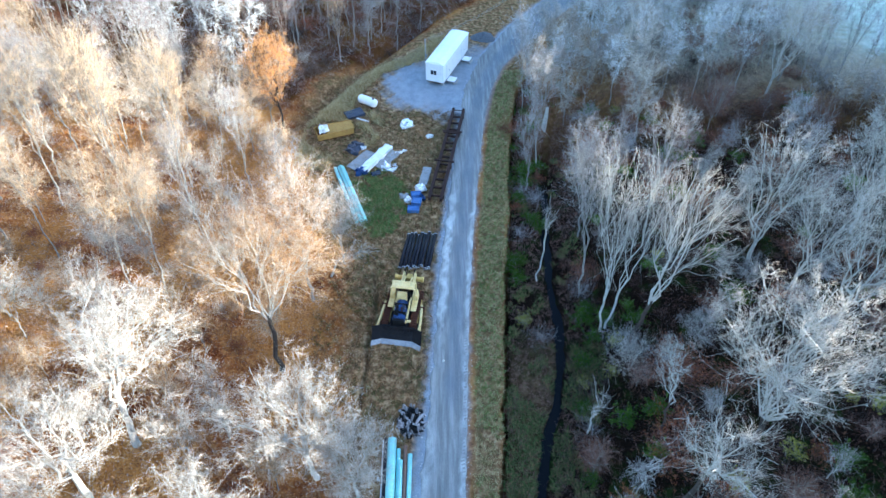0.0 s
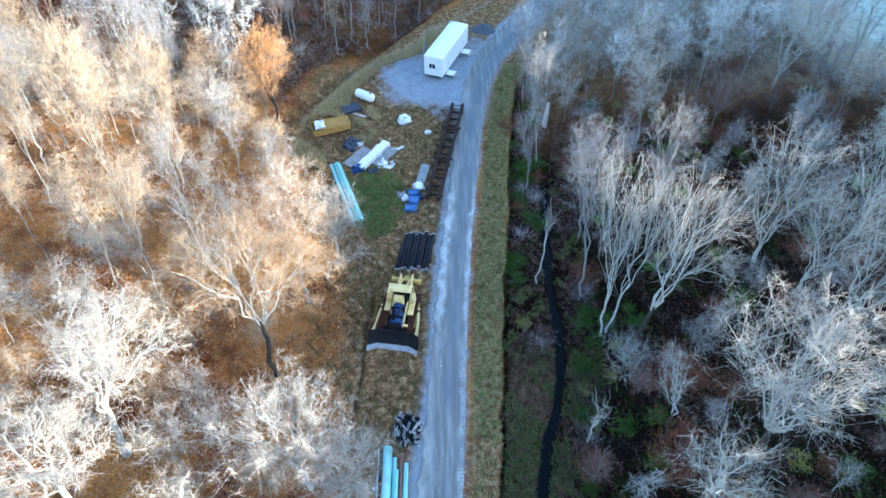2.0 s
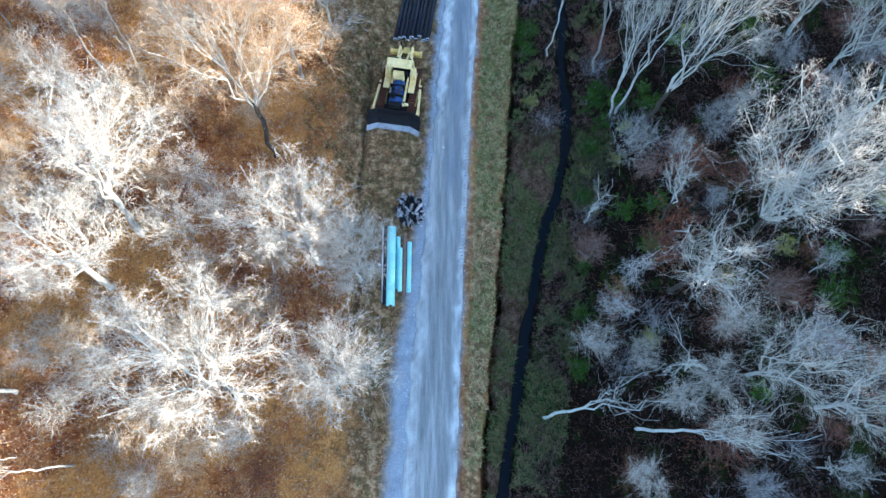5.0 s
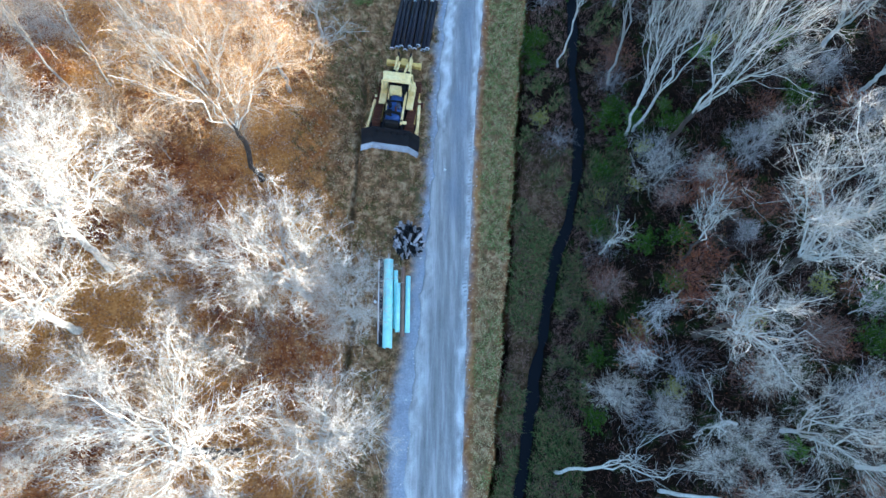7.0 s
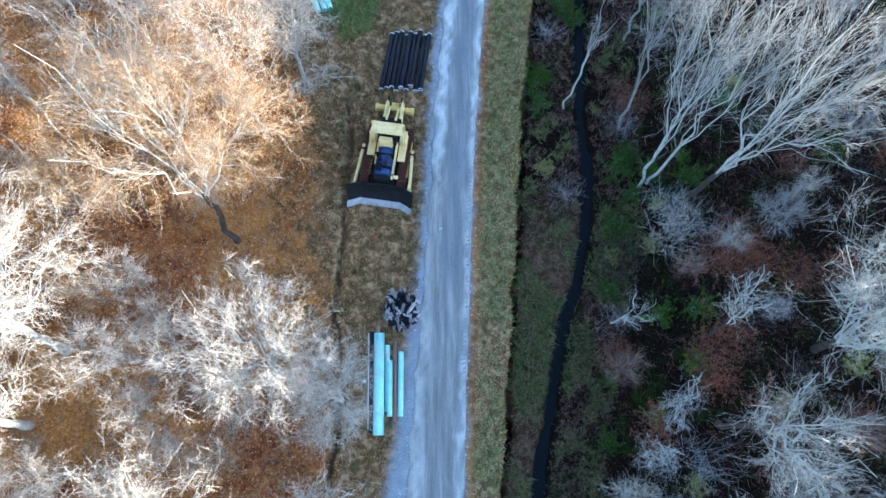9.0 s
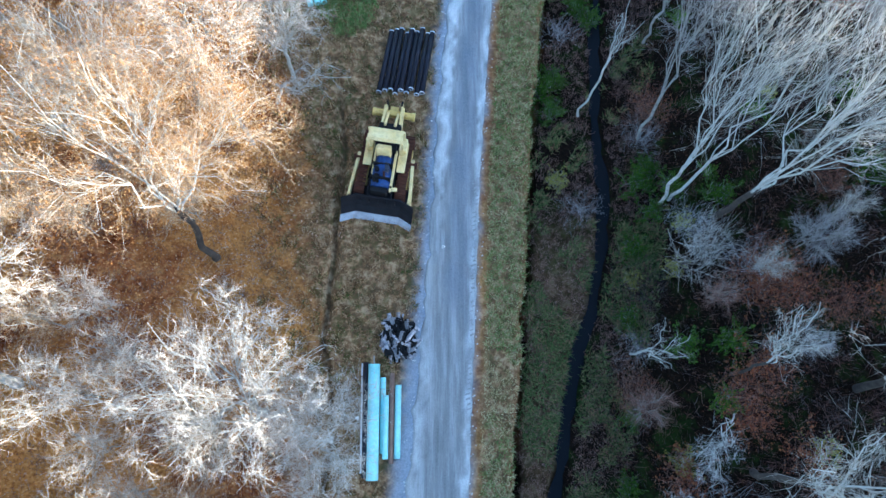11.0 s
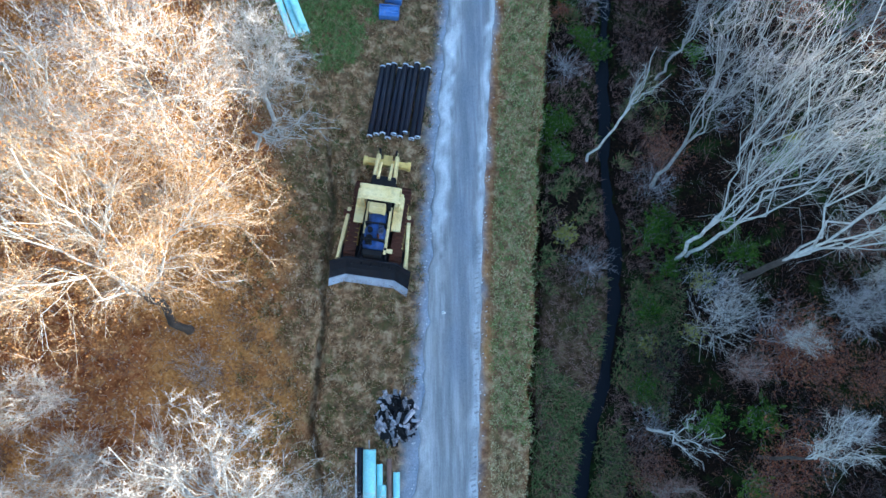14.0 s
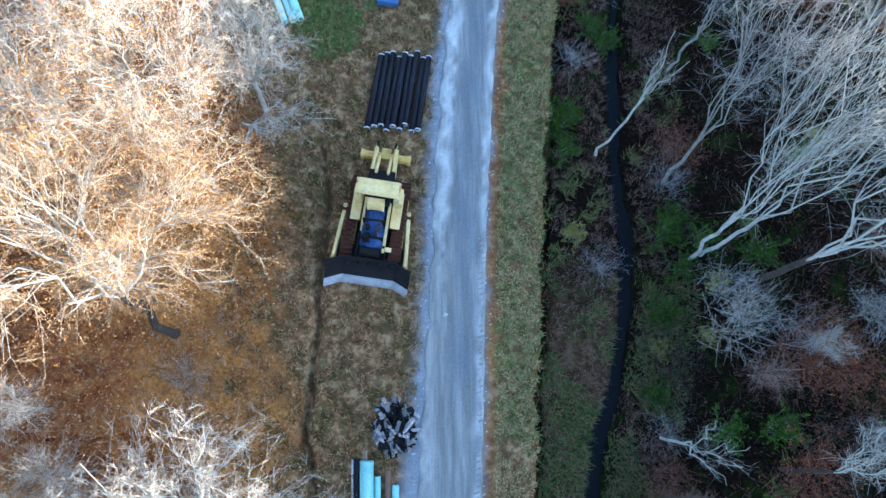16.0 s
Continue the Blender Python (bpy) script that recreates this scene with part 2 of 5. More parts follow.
def ground_material():
    m, nt, b = start("forest_floor", 1.0, 0, 0.0)
    at = nt.nodes.new("ShaderNodeAttribute")
    at.attribute_name = "zone"
    sep = nt.nodes.new("ShaderNodeSeparateColor")
    nt.links.new(at.outputs["Color"], sep.inputs[0])
    fine, mid, big = noise_tex(nt, 6.0, 6, 0.75), noise_tex(nt, 0.9, 5, 0.7), noise_tex(nt, 0.12, 4, 0.6)
    litter = ramp(nt, fine, [(0.3, (0.07, 0.032, 0.018)), (0.46, (0.22, 0.085, 0.035)), (0.58, (0.44, 0.2, 0.09)), (0.72, (0.64, 0.41, 0.25))])
    tint = ramp(nt, mid, [(0.35, (0.75, 0.55, 0.42)), (0.65, (1.0, 0.92, 0.8))])
    litter = mix(nt, 1.0, litter, tint, "MULTIPLY")
    litter = mix(nt, 0.5, litter, ramp(nt, noise_tex(nt, 1.8, 6, 0.8), [(0.38, (0.1, 0.034, 0.013)), (0.5, (0.28, 0.12, 0.042)), (0.62, (0.52, 0.3, 0.12))]))
    litter = mix(nt, 1.0, litter, ramp(nt, noise_tex(nt, 0.28, 5, 0.65), [(0.37, (0.5, 0.33, 0.27)), (0.5, (1.0, 1.0, 1.0))]), "MULTIPLY")
    gold = ramp(nt, fine, [(0.3, (0.2, 0.075, 0.02)), (0.5, (0.46, 0.21, 0.055)), (0.72, (0.64, 0.38, 0.14))])
    litter = mix(nt, ramp(nt, big, [(0.46, (0, 0, 0)), (0.58, (0.8,) * 3)]), litter, gold)
    # Floor colours taken near black: the wood's shade is put into them.
    shaded_soil = ramp(nt, fine, [(0.3, (0.004, 0.003, 0.0025)), (0.55, (0.012, 0.008, 0.006)), (0.78, (0.045, 0.025, 0.016))])
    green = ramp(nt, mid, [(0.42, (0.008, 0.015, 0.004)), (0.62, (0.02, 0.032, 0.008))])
    shaded_soil = mix(nt, ramp(nt, noise_tex(nt, 0.45, 5, 0.7), [(0.5, (0, 0, 0)), (0.62, (0.8,) * 3)]), shaded_soil, green)
    clump = noise_tex(nt, 1.9, 4, 0.7)
    grass = ramp(nt, clump, [(0.4, (0.045, 0.024, 0.013)), (0.47, (0.14, 0.064, 0.028)), (0.54, (0.31, 0.18, 0.095)), (0.62, (0.5, 0.35, 0.2))])
    grass = mix(nt, 0.4, grass, ramp(nt, fine, [(0.3, (0.06, 0.033, 0.014)), (0.72, (0.44, 0.3, 0.15))]))
    grass = mix(nt, ramp(nt, noise_tex(nt, 1.3, 4, 0.7), [(0.51, (0, 0, 0)), (0.57, (0.55,) * 3)]), grass, (0.08, 0.075, 0.024))
    # Meadow paled well past its own green to stand for haze.
    meadow_haze = ramp(nt, mid, [(0.3, (0.3, 0.35, 0.28)), (0.5, (0.52, 0.58, 0.48)), (0.7, (0.7, 0.74, 0.66))])
    gravel = ramp(nt, noise_tex(nt, 9.0, 6, 0.8), [(0.3, (0.12, 0.14, 0.18)), (0.55, (0.3, 0.34, 0.41)), (0.75, (0.62, 0.64, 0.67))])
    gravel = mix(nt, 0.5, gravel, ramp(nt, mid, [(0.3, (0.17, 0.18, 0.2)), (0.7, (0.42, 0.43, 0.45))]))
    col = mix(nt, sep.outputs[1], litter, shaded_soil)
    col = mix(nt, sep.outputs[0], col, grass)
    col = mix(nt, sep.outputs[2], col, gravel)
    inv = nt.nodes.new("ShaderNodeInvert")
    nt.links.new(at.outputs["Alpha"], inv.inputs["Color"])
    col = mix(nt, inv.outputs[0], col, meadow_haze)
    nt.links.new(col, b.inputs["Base Color"])
    bump(nt, b, fine, 1.0, 0.12)
    return m


def road_material():
    m, nt, b = start("gravel_road", 0.9, 0, 0.2)
    streak = noise_tex(nt, 1.0, 6, 0.7, (2.2, 0.15, 1))
    fine = noise_tex(nt, 14.0, 6, 0.8)
    blotch = noise_tex(nt, 0.8, 6, 0.75, (1.0, 0.35, 1))
    col = ramp(nt, streak, [(0.36, (0.12, 0.117, 0.115)), (0.5, (0.215, 0.215, 0.213)), (0.63, (0.4, 0.4, 0.395))])
    col = mix(nt, 0.4, col, ramp(nt, fine, [(0.3, (0.1, 0.1, 0.1)), (0.7, (0.33, 0.325, 0.31))]))
    col = mix(nt, ramp(nt, blotch, [(0.5, (0, 0, 0)), (0.66, (0.45,) * 3)]), col, (0.3, 0.29, 0.265))
    at = nt.nodes.new("ShaderNodeAttribute")
    at.attribute_name = "zone"
    sep = nt.nodes.new("ShaderNodeSeparateColor")
    nt.links.new(at.outputs["Color"], sep.inputs[0])
    col = mix(nt, sep.outputs[0], col, ramp(nt, fine, [(0.3, (0.4, 0.4, 0.4)), (0.7, (0.74, 0.74, 0.73))]))
    col = mix(nt, sep.outputs[1], col, ramp(nt, fine, [(0.3, (0.085, 0.098, 0.12)), (0.7, (0.21, 0.232, 0.27))]))
    nt.links.new(col, b.inputs["Base Color"])
    bump(nt, b, fine, 0.7, 0.03)
    return m


def water_material():
    m, nt, b = start("stream_water", 0.25, 0, 0.05)
    b.inputs["Base Color"].default_value = (0.006, 0.007, 0.009, 1)
    bump(nt, b, noise_tex(nt, 4.0, 5), 0.7, 0.05)
    return m


M["ground"], M["road"], M["water"] = ground_material(), road_material(), water_material()


# ---- mesh helpers ----
class Build:
    """Collects vertices and faces of one part."""

    def __init__(self):
        self.v, self.f = [], []

    def add(self, verts, faces):
        n = len(self.v)
        self.v += [tuple(p) for p in verts]
        self.f += [tuple(i + n for i in q) for q in faces]
        return self

    def box(self, c, s, m=None):
        pts = [Vector((x * s[0] / 2, y * s[1] / 2, z * s[2] / 2)) for x in (-1, 1) for y in (-1, 1) for z in (-1, 1)]
        if m:
            pts = [m.to_3x3() @ p for p in pts]
        return self.add([p + Vector(c) for p in pts], [(0, 1, 3, 2), (4, 6, 7, 5), (0, 4, 5, 1), (2, 3, 7, 6), (0, 2, 6, 4), (1, 5, 7, 3)])

    def bar(self, a, b, w, h):
        a, b = Vector(a), Vector(b)
        m = (b - a).to_track_quat("Y", "Z").to_matrix().to_4x4()
        return self.box((a + b) / 2, (w, (b - a).length, h), m)

    def tube(self, a, b, r0, r1=None, n=12, caps=True, hollow=0.0):
        a, b = Vector(a), Vector(b)
        r1 = r0 if r1 is None else r1
        q = (b - a).to_track_quat("Z", "Y").to_matrix()
        ring = [Vector((math.cos(i * 2 * math.pi / n), math.sin(i * 2 * math.pi / n), 0)) for i in range(n)]
        vs = [a + q @ (p * r0) for p in ring] + [b + q @ (p * r1) for p in ring]
        fs = [(i, (i + 1) % n, n + (i + 1) % n, n + i) for i in range(n)]
        if hollow:
            vs += [a + q @ (p * r0 * hollow) for p in ring] + [b + q @ (p * r1 * hollow) for p in ring]
            fs += [(2 * n + (i + 1) % n, 2 * n + i, 3 * n + i, 3 * n + (i + 1) % n) for i in range(n)]
            fs += [((i + 1) % n, i, 2 * n + i, 2 * n + (i + 1) % n) for i in range(n)]
            fs += [(n + i, n + (i + 1) % n, 3 * n + (i + 1) % n, 3 * n + i) for i in range(n)]
        elif caps:
            fs += [tuple(range(n - 1, -1, -1)), tuple(range(n, 2 * n))]
        return self.add(vs, fs)

    def prism(self, outline, x0, x1):
        """A yz outline pushed out along x."""
        n = len(outline)
        vs = [(x0, y, z) for y, z in outline] + [(x1, y, z) for y, z in outline]
        return self.add(vs, [(i, (i + 1) % n, n + (i + 1) % n, n + i) for i in range(n)] + [tuple(range(n - 1, -1, -1)), tuple(range(n, 2 * n))])

    def mesh(self, name, mat, smooth=False):
        me = bpy.data.meshes.new(name)
        me.from_pydata(self.v, [], self.f)
        me.materials.append(mat)
        bm = bmesh.new()
        bm.from_mesh(me)
        bmesh.ops.recalc_face_normals(bm, faces=bm.faces)
        bm.to_mesh(me)
        bm.free()
        if smooth:
            me.polygons.foreach_set("use_smooth", [True] * len(me.polygons))
        return me


def part(name, build, mat, parent=None, label="", bevel=0.0, smooth=False):
    ob = new(name, build.mesh(name, mat, smooth) if isinstance(build, Build) else build)
    if parent:
        ob.parent = parent
    if bevel:
        md = ob.modifiers.new("edge", "BEVEL")
        md.width, md.segments, md.limit_method = bevel, 2, "ANGLE"
    if label:
        ob["label"] = label
    return ob


def raw_mesh(name, verts, tris, mats, mat_index=None, smooth=False):
    """A mesh from numpy arrays of vertices and triangles."""
    me = bpy.data.meshes.new(name)
    me.vertices.add(len(verts))
    me.vertices.foreach_set("co", np.asarray(verts, np.float32).ravel())
    k = tris.shape[1]
    me.loops.add(len(tris) * k)
    me.loops.foreach_set("vertex_index", np.asarray(tris, np.int32).ravel())
    me.polygons.add(len(tris))
    me.polygons.foreach_set("loop_start", np.arange(0, len(tris) * k, k, dtype=np.int32))
    for mt in mats:
        me.materials.append(mt)
    if mat_index is not None:
        me.polygons.foreach_set("material_index", np.asarray(mat_index, np.int32))
    if smooth:
        me.polygons.foreach_set("use_smooth", np.ones(len(tris), bool))
    me.update(calc_edges=True)
    return me


# ---- plan ----
def along(pairs):
    ys, xs = [p[0] for p in pairs], [p[1] for p in pairs]
    return lambda y: np.interp(y, ys, xs)


road_l = along([(-60, -4.5), (4, -2.35), (9, -2.1), (14, -1.7), (22, -1.1), (28, -0.7), (34, -0.45), (41, 0.12), (50, 1.0), (61, 2.1), (67, 2.7), (76, 5.3), (85, 10.0), (95, 17), (130, 44), (300, 170)])
road_r = along([(-60, -1), (4, 1.25), (14.5, 1.6), (22, 1.95), (30, 2.3), (41, 3.1), (50, 4.0), (61, 5.2), (67, 6.3), (73, 8.2), (80, 12.5), (87, 17), (95, 23), (130, 50), (300, 180)])
bank_x = along([(-60, -0.5), (4, 2.9), (14, 3.95), (24, 4.85), (34, 5.6), (42, 6.6), (50, 7.2), (61, 8.4), (67, 9.5), (75, 13), (85, 19), (95, 27), (130, 55), (300, 190)])
stream_x = along([(-60, -1), (0, 4.2), (4, 4.85), (12, 6.3), (17, 7.4), (20, 8.1), (22, 8.9), (26, 9.9), (30, 10.2), (35, 10.0), (41, 10.4), (50, 11.3), (60, 13), (75, 19), (90, 31), (130, 65), (300, 200)])
wood_l = along([(-60, -8), (4, -8.5), (17, -9.2), (28, -10.5), (38, -11.5), (44, -14), (52, -16), (60, -19), (70, -17), (76, -9), (85, -2), (92, 4), (130, 34)])


def bumps(x, y, s, seed=0.0):
    """Cheap smooth unevenness."""
    return (np.sin(x * s + 1.3 + seed) * np.cos(y * s * 0.9 + 0.4 + seed) + 0.5 * np.sin(x * s * 2.3 + y * s * 1.7 + 2.1 + seed) + 0.25 * np.sin(x * s * 5.1 - y * s * 4.3 + seed)) / 1.75


def step(a, b, v):
    t = np.clip((v - a) / (b - a), 0, 1)
    return t * t * (3 - 2 * t)


def ground_z(x, y):
    x, y = np.asarray(x, float), np.asarray(y, float)
    rl, rr, bx, sx = road_l(y), road_r(y), bank_x(y), stream_x(y)
    wob = 0.18 * bumps(x * 0, y, 1.1) + 0.08 * bumps(x * 0, y, 4.3)
    near = step(150, 100, y)
    z = 0.09 * bumps(x, y, 0.9) * step(0.2, 2.0, np.maximum(rl - x, x - rr)) + 0.35 * bumps(x, y, 0.11) * step(6, 20, np.maximum(rl - x, x - rr))
    low = step(bx - 0.06 + wob, bx + 0.1 + wob, x) * near
    z = z - 0.75 * low * (1 - 0.55 * step(sx + 2, sx + 12, x)) - 1.0 * np.exp(-((x - bx - wob - 0.24) / 0.14) ** 2) * near
    z = z - 0.55 * np.exp(-((x - sx) / 0.6) ** 4) * near
    z = z - 0.6 * np.exp(-((x + 6.3 - 0.45 * bumps(x * 0, y, 0.45)) / 0.2) ** 2) * step(8, 11, y) * step(37, 34, y)
    creek = -14.5 + (y - 62) * 0.55
    z = z - 1.6 * np.exp(-((x - creek + 3) / 1.9) ** 2) * step(52, 60, y) * step(95, 85, y)
    rise = 3.2 * step(sx + 1.0, sx + 9, x) * step(110, 80, y) + (2.8 * step(-11, -27, x) + 2.0 * step(-27, -60, x)) * step(66, 50, y)
    # Ridge past x = 84 is unseen, added to block the low sun.
    hill_and_shade_ridge = rise + step(100, 260, y) * 14 + step(-70, -200, x) * 10 + step(84, 130, x) * step(100, 70, y - 0.1 * x) * (36.5 + 5 * step(30, 65, y))
    return z + hill_and_shade_ridge - 0.03 * step(0.3, -0.3, np.maximum(rl - x, x - rr))


def axis(pieces):
    out = []
    for a, b, d in pieces:
        out += list(np.arange(a, b, d))
    return np.array(out + [pieces[-1][1]])


gx = axis([(-900, -200, 100), (-200, -80, 10), (-80, -24, 1.0), (-24, -9, 0.5), (-9, -7, 0.27), (-7, -5.6, 0.14), (-5.6, 2.4, 0.27), (2.4, 9.4, 0.13), (9.4, 13, 0.27), (13, 30, 0.5), (30, 90, 1.2), (90, 200, 10), (200, 900, 100)])
gy = axis([(-500, -60, 60), (-60, -10, 5), (-10, 0, 0.8), (0, 48, 0.38), (48, 100, 0.6), (100, 180, 5), (180, 1200, 80)])
GX, GY = np.meshgrid(gx, gy)
GZ = ground_z(GX, GY)
nx, ny = len(gx), len(gy)
idx = np.arange(nx * ny).reshape(ny, nx)
quads = np.stack([idx[:-1, :-1], idx[:-1, 1:], idx[1:, 1:], idx[1:, :-1]], -1).reshape(-1, 4)
gm = raw_mesh("ground", np.stack([GX, GY, GZ], -1).reshape(-1, 3), quads, [M["ground"]], None, True)
ground = tagged(new("ground", gm), "leaf litter and rough grass ground beside the road", "ground", "", "structure")
X, Y = GX.ravel(), GY.ravel()
wig = 0.5 * bumps(X, Y, 0.8) + 0.35 * bumps(X, Y, 2.7, 3)
grass = step(-0.8, 1.4, X - wood_l(Y) - 1.9 * step(42, 34, Y) + 1.8 * wig) * step(0.5, -0.5, X - bank_x(Y) + 0.3 * wig)
meadow_haze = step(50, 62, X + 6 * wig) * step(66, 76, Y + 4 * wig) * step(110, 95, Y)
# Shade-dark floor colour for everything right of the bank.
shaded_soil = step(-0.3, 0.5, X - bank_x(Y) + 0.3 * wig)
# Same near-black along the left trench.
shaded_soil = np.maximum(shaded_soil, 0.9 * np.exp(-((X + 6.3 - 0.45 * bumps(X * 0, Y, 0.45)) / 0.28) ** 2) * step(8, 11, Y) * step(37, 34, Y))
pad = step(59.5, 63.5, Y + wig * 3 + 0.35 * X) * step(-9.5, -6.5, X + wig * 3 - 0.12 * (Y - 62)) * step(79, 73, Y + wig * 3 - 0.3 * X) * step(1, -1, X - road_r(Y))
shoulder = step(0.9, -0.1, np.maximum(road_l(Y) - X - 0.7 * step(24, 8, Y), X - road_r(Y) + 0.5) + 0.5 * wig)
gravel = np.clip(np.maximum(pad, shoulder), 0, 1)
red = step(0.9, 0.0, X - road_r(Y)) * step(-0.3, 0.3, X - road_r(Y) + 0.4 * wig)
grass = grass * (1 - 0.7 * red)
# Shade-dark floor also beyond the creek on the left.
shaded_soil = np.maximum(shaded_soil, 0.75 * step(0.5, -2, X - wood_l(Y)) * step(57, 64, Y + 0.15 * X))
ditch = step(0.35, 0.6, X - bank_x(Y) - 0.18 * bumps(X * 0, Y, 1.1)) * step(0.4, -0.2, X - stream_x(Y))
grass = np.maximum(grass, 0.3 * ditch * step(30, 24, Y))
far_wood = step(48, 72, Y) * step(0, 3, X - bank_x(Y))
# Far right wood floor takes the same haze paling.
meadow_haze = np.maximum(meadow_haze, 0.55 * step(55, 80, Y) * step(16, 34, X + 4 * wig) * step(125, 105, Y))
# Far right floor lightened for haze: less painted shade, more tan.
shaded_soil = shaded_soil * (1 - 0.75 * far_wood)
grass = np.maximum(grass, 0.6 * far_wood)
col = np.stack([grass, shaded_soil, gravel, 1 - meadow_haze], -1).astype(np.float32)
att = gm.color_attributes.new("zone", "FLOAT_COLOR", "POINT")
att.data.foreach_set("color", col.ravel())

# road: a crowned gravel strip with two worn wheel tracks
ry = np.concatenate([np.arange(-40, 100, 0.4), np.arange(100, 300, 4)])
ru = np.linspace(0, 1, 37)
RU, RY = np.meshgrid(ru, ry)
edge = 0.16 * bumps(RY * 0, RY, 1.9) + 0.14 * bumps(RY * 0, RY, 6.1, 2)
RX = road_l(RY) + edge * (1 - RU) + (road_r(RY) - road_l(RY) + edge * 0) * RU + 0.1 * bumps(RY * 0 + 7, RY, 2.3, 5) * RU
wheel = np.exp(-((RU - 0.27) / 0.1) ** 2) + np.exp(-((RU - 0.76) / 0.1) ** 2)
RZ = np.maximum(ground_z(RX, RY), -0.03) + 0.05 + 0.04 * np.sin(np.pi * RU) - 0.03 * wheel + 0.006 * bumps(RX, RY, 6) - 0.09 * ((RU < 0.02) | (RU > 0.98))
i2 = np.arange(RX.size).reshape(RX.shape)
rq = np.stack([i2[:-1, :-1], i2[:-1, 1:], i2[1:, 1:], i2[1:, :-1]], -1).reshape(-1, 4)
rm = raw_mesh("road", np.stack([RX, RY, RZ], -1).reshape(-1, 3), rq, [M["road"]], None, True)
ra = rm.color_attributes.new("zone", "FLOAT_COLOR", "POINT")
wander = RU + 0.07 * bumps(RX, RY, 0.9, 4) + 0.05 * bumps(RX, RY, 2.6, 6)
ragged = np.clip(0.55 + 0.5 * bumps(RX, RY, 1.7, 8) + 0.35 * bumps(RX, RY, 4.5, 9), 0, 1)
pale = np.exp(-((wander - 0.17) / 0.13) ** 4) * step(25, 33, RY) * step(50, 42, RY) * ragged
pale = np.clip(pale + 0.9 * np.exp(-((wander - 0.93) / 0.07) ** 2) * step(52, 40, RY) * ragged + 0.6 * np.exp(-((wander - 0.1) / 0.12) ** 2) * step(25, 18, RY) * ragged, 0, 1)
dark = np.clip(np.exp(-((RU - 0.6) / 0.22) ** 4) * (0.55 + 0.3 * bumps(RX, RY, 0.9)), 0, 1) * step(19, 25, RY)
ra.data.foreach_set("color", np.stack([pale, dark, pale * 0, pale * 0 + 1], -1).astype(np.float32).ravel())
tagged(new("road", rm), "grey gravel road with worn wheel tracks", "road", "", "structure")

# stream
sy = np.arange(-30, 48, 0.5)
sw = 0.36 + 0.13 * bumps(sy * 0, sy, 0.7) + 0.12 * bumps(sy * 0, sy, 2.9)
off = 0.12 * bumps(sy * 0, sy, 0.9, 4)
sv = np.concatenate([np.stack([stream_x(sy) + off - sw, sy, sy * 0 - 1.12], -1), np.stack([stream_x(sy) + off + sw, sy, sy * 0 - 1.12], -1)])
n = len(sy)
sq = np.array([(i, n + i, n + i + 1, i + 1) for i in range(n - 1)])
tagged(new("stream", raw_mesh("stream", sv, sq, [M["water"]])), "narrow dark stream between muddy banks", "water", "", "structure")


# ---- trees ----
class Limbs:
    """Tapered tubes gathered into arrays; k-sided, joined along each limb."""

    def __init__(self):
        self.v, self.t, self.n = [], [], 0

    def limb(self, pts, radii, k):
        pts = np.asarray(pts)
        d = np.gradient(pts, axis=0)
        d /= np.linalg.norm(d, axis=1, keepdims=True) + 1e-9
        ref = np.array([0.31, 0.77, 0.2]) if abs(d[0][2]) > 0.6 else np.array([0.1, 0.2, 1.0])
        a = np.cross(d, ref)
        a /= np.linalg.norm(a, axis=1, keepdims=True) + 1e-9
        b = np.cross(d, a)
        ang = np.arange(k) * 2 * np.pi / k
        ring = pts[:, None] + np.asarray(radii)[:, None, None] * (a[:, None] * np.cos(ang)[None, :, None] + b[:, None] * np.sin(ang)[None, :, None])
        m = len(pts)
        self.v.append(ring.reshape(-1, 3))
        base = np.arange(m * k).reshape(m, k) + self.n
        p, q, r, s = base[:-1], np.roll(base[:-1], -1, 1), np.roll(base[1:], -1, 1), base[1:]
        self.t += [np.stack([p, q, r], -1).reshape(-1, 3), np.stack([p, r, s], -1).reshape(-1, 3)]
        self.n += m * k

    def spikes(self, p0, p1, r):
        """Many single twigs: three-sided points."""
        p0, p1 = np.asarray(p0), np.asarray(p1)
        d = p1 - p0
        d /= np.linalg.norm(d, axis=1, keepdims=True) + 1e-9
        a = np.cross(d, np.array([0.3, 0.5, 0.81]))
        a /= np.linalg.norm(a, axis=1, keepdims=True) + 1e-9
        b = np.cross(d, a)
        r = np.asarray(r)[:, None]
        v = np.stack([p0 + a * r, p0 - 0.5 * a * r + 0.87 * b * r, p0 - 0.5 * a * r - 0.87 * b * r, p1], 1)
        m = len(p0)
        i = (np.arange(m) * 4 + self.n)[:, None]
        self.v.append(v.reshape(-1, 3))
        self.t += [np.concatenate([i, i + 1, i + 3], 1), np.concatenate([i + 1, i + 2, i + 3], 1), np.concatenate([i + 2, i, i + 3], 1)]
        self.n += m * 4

    def quads(self, c, size, rng):
        """Leaves: small bent pairs of triangles."""
        c = np.asarray(c)
        m = len(c)
        u = rng.normal(size=(m, 3))
        u /= np.linalg.norm(u, axis=1, keepdims=True)
        w = np.cross(u, rng.normal(size=(m, 3)))
        w /= np.linalg.norm(w, axis=1, keepdims=True)
        s = (size * rng.uniform(0.6, 1.3, m))[:, None]
        v = np.stack([c - u * s, c + w * s * 0.6, c + u * s, c - w * s * 0.6 + np.cross(u, w) * s * 0.3], 1)
        i = (np.arange(m) * 4 + self.n)[:, None]
        self.v.append(v.reshape(-1, 3))
        self.t += [np.concatenate([i, i + 1, i + 2], 1), np.concatenate([i, i + 2, i + 3], 1)]
        self.n += m * 4

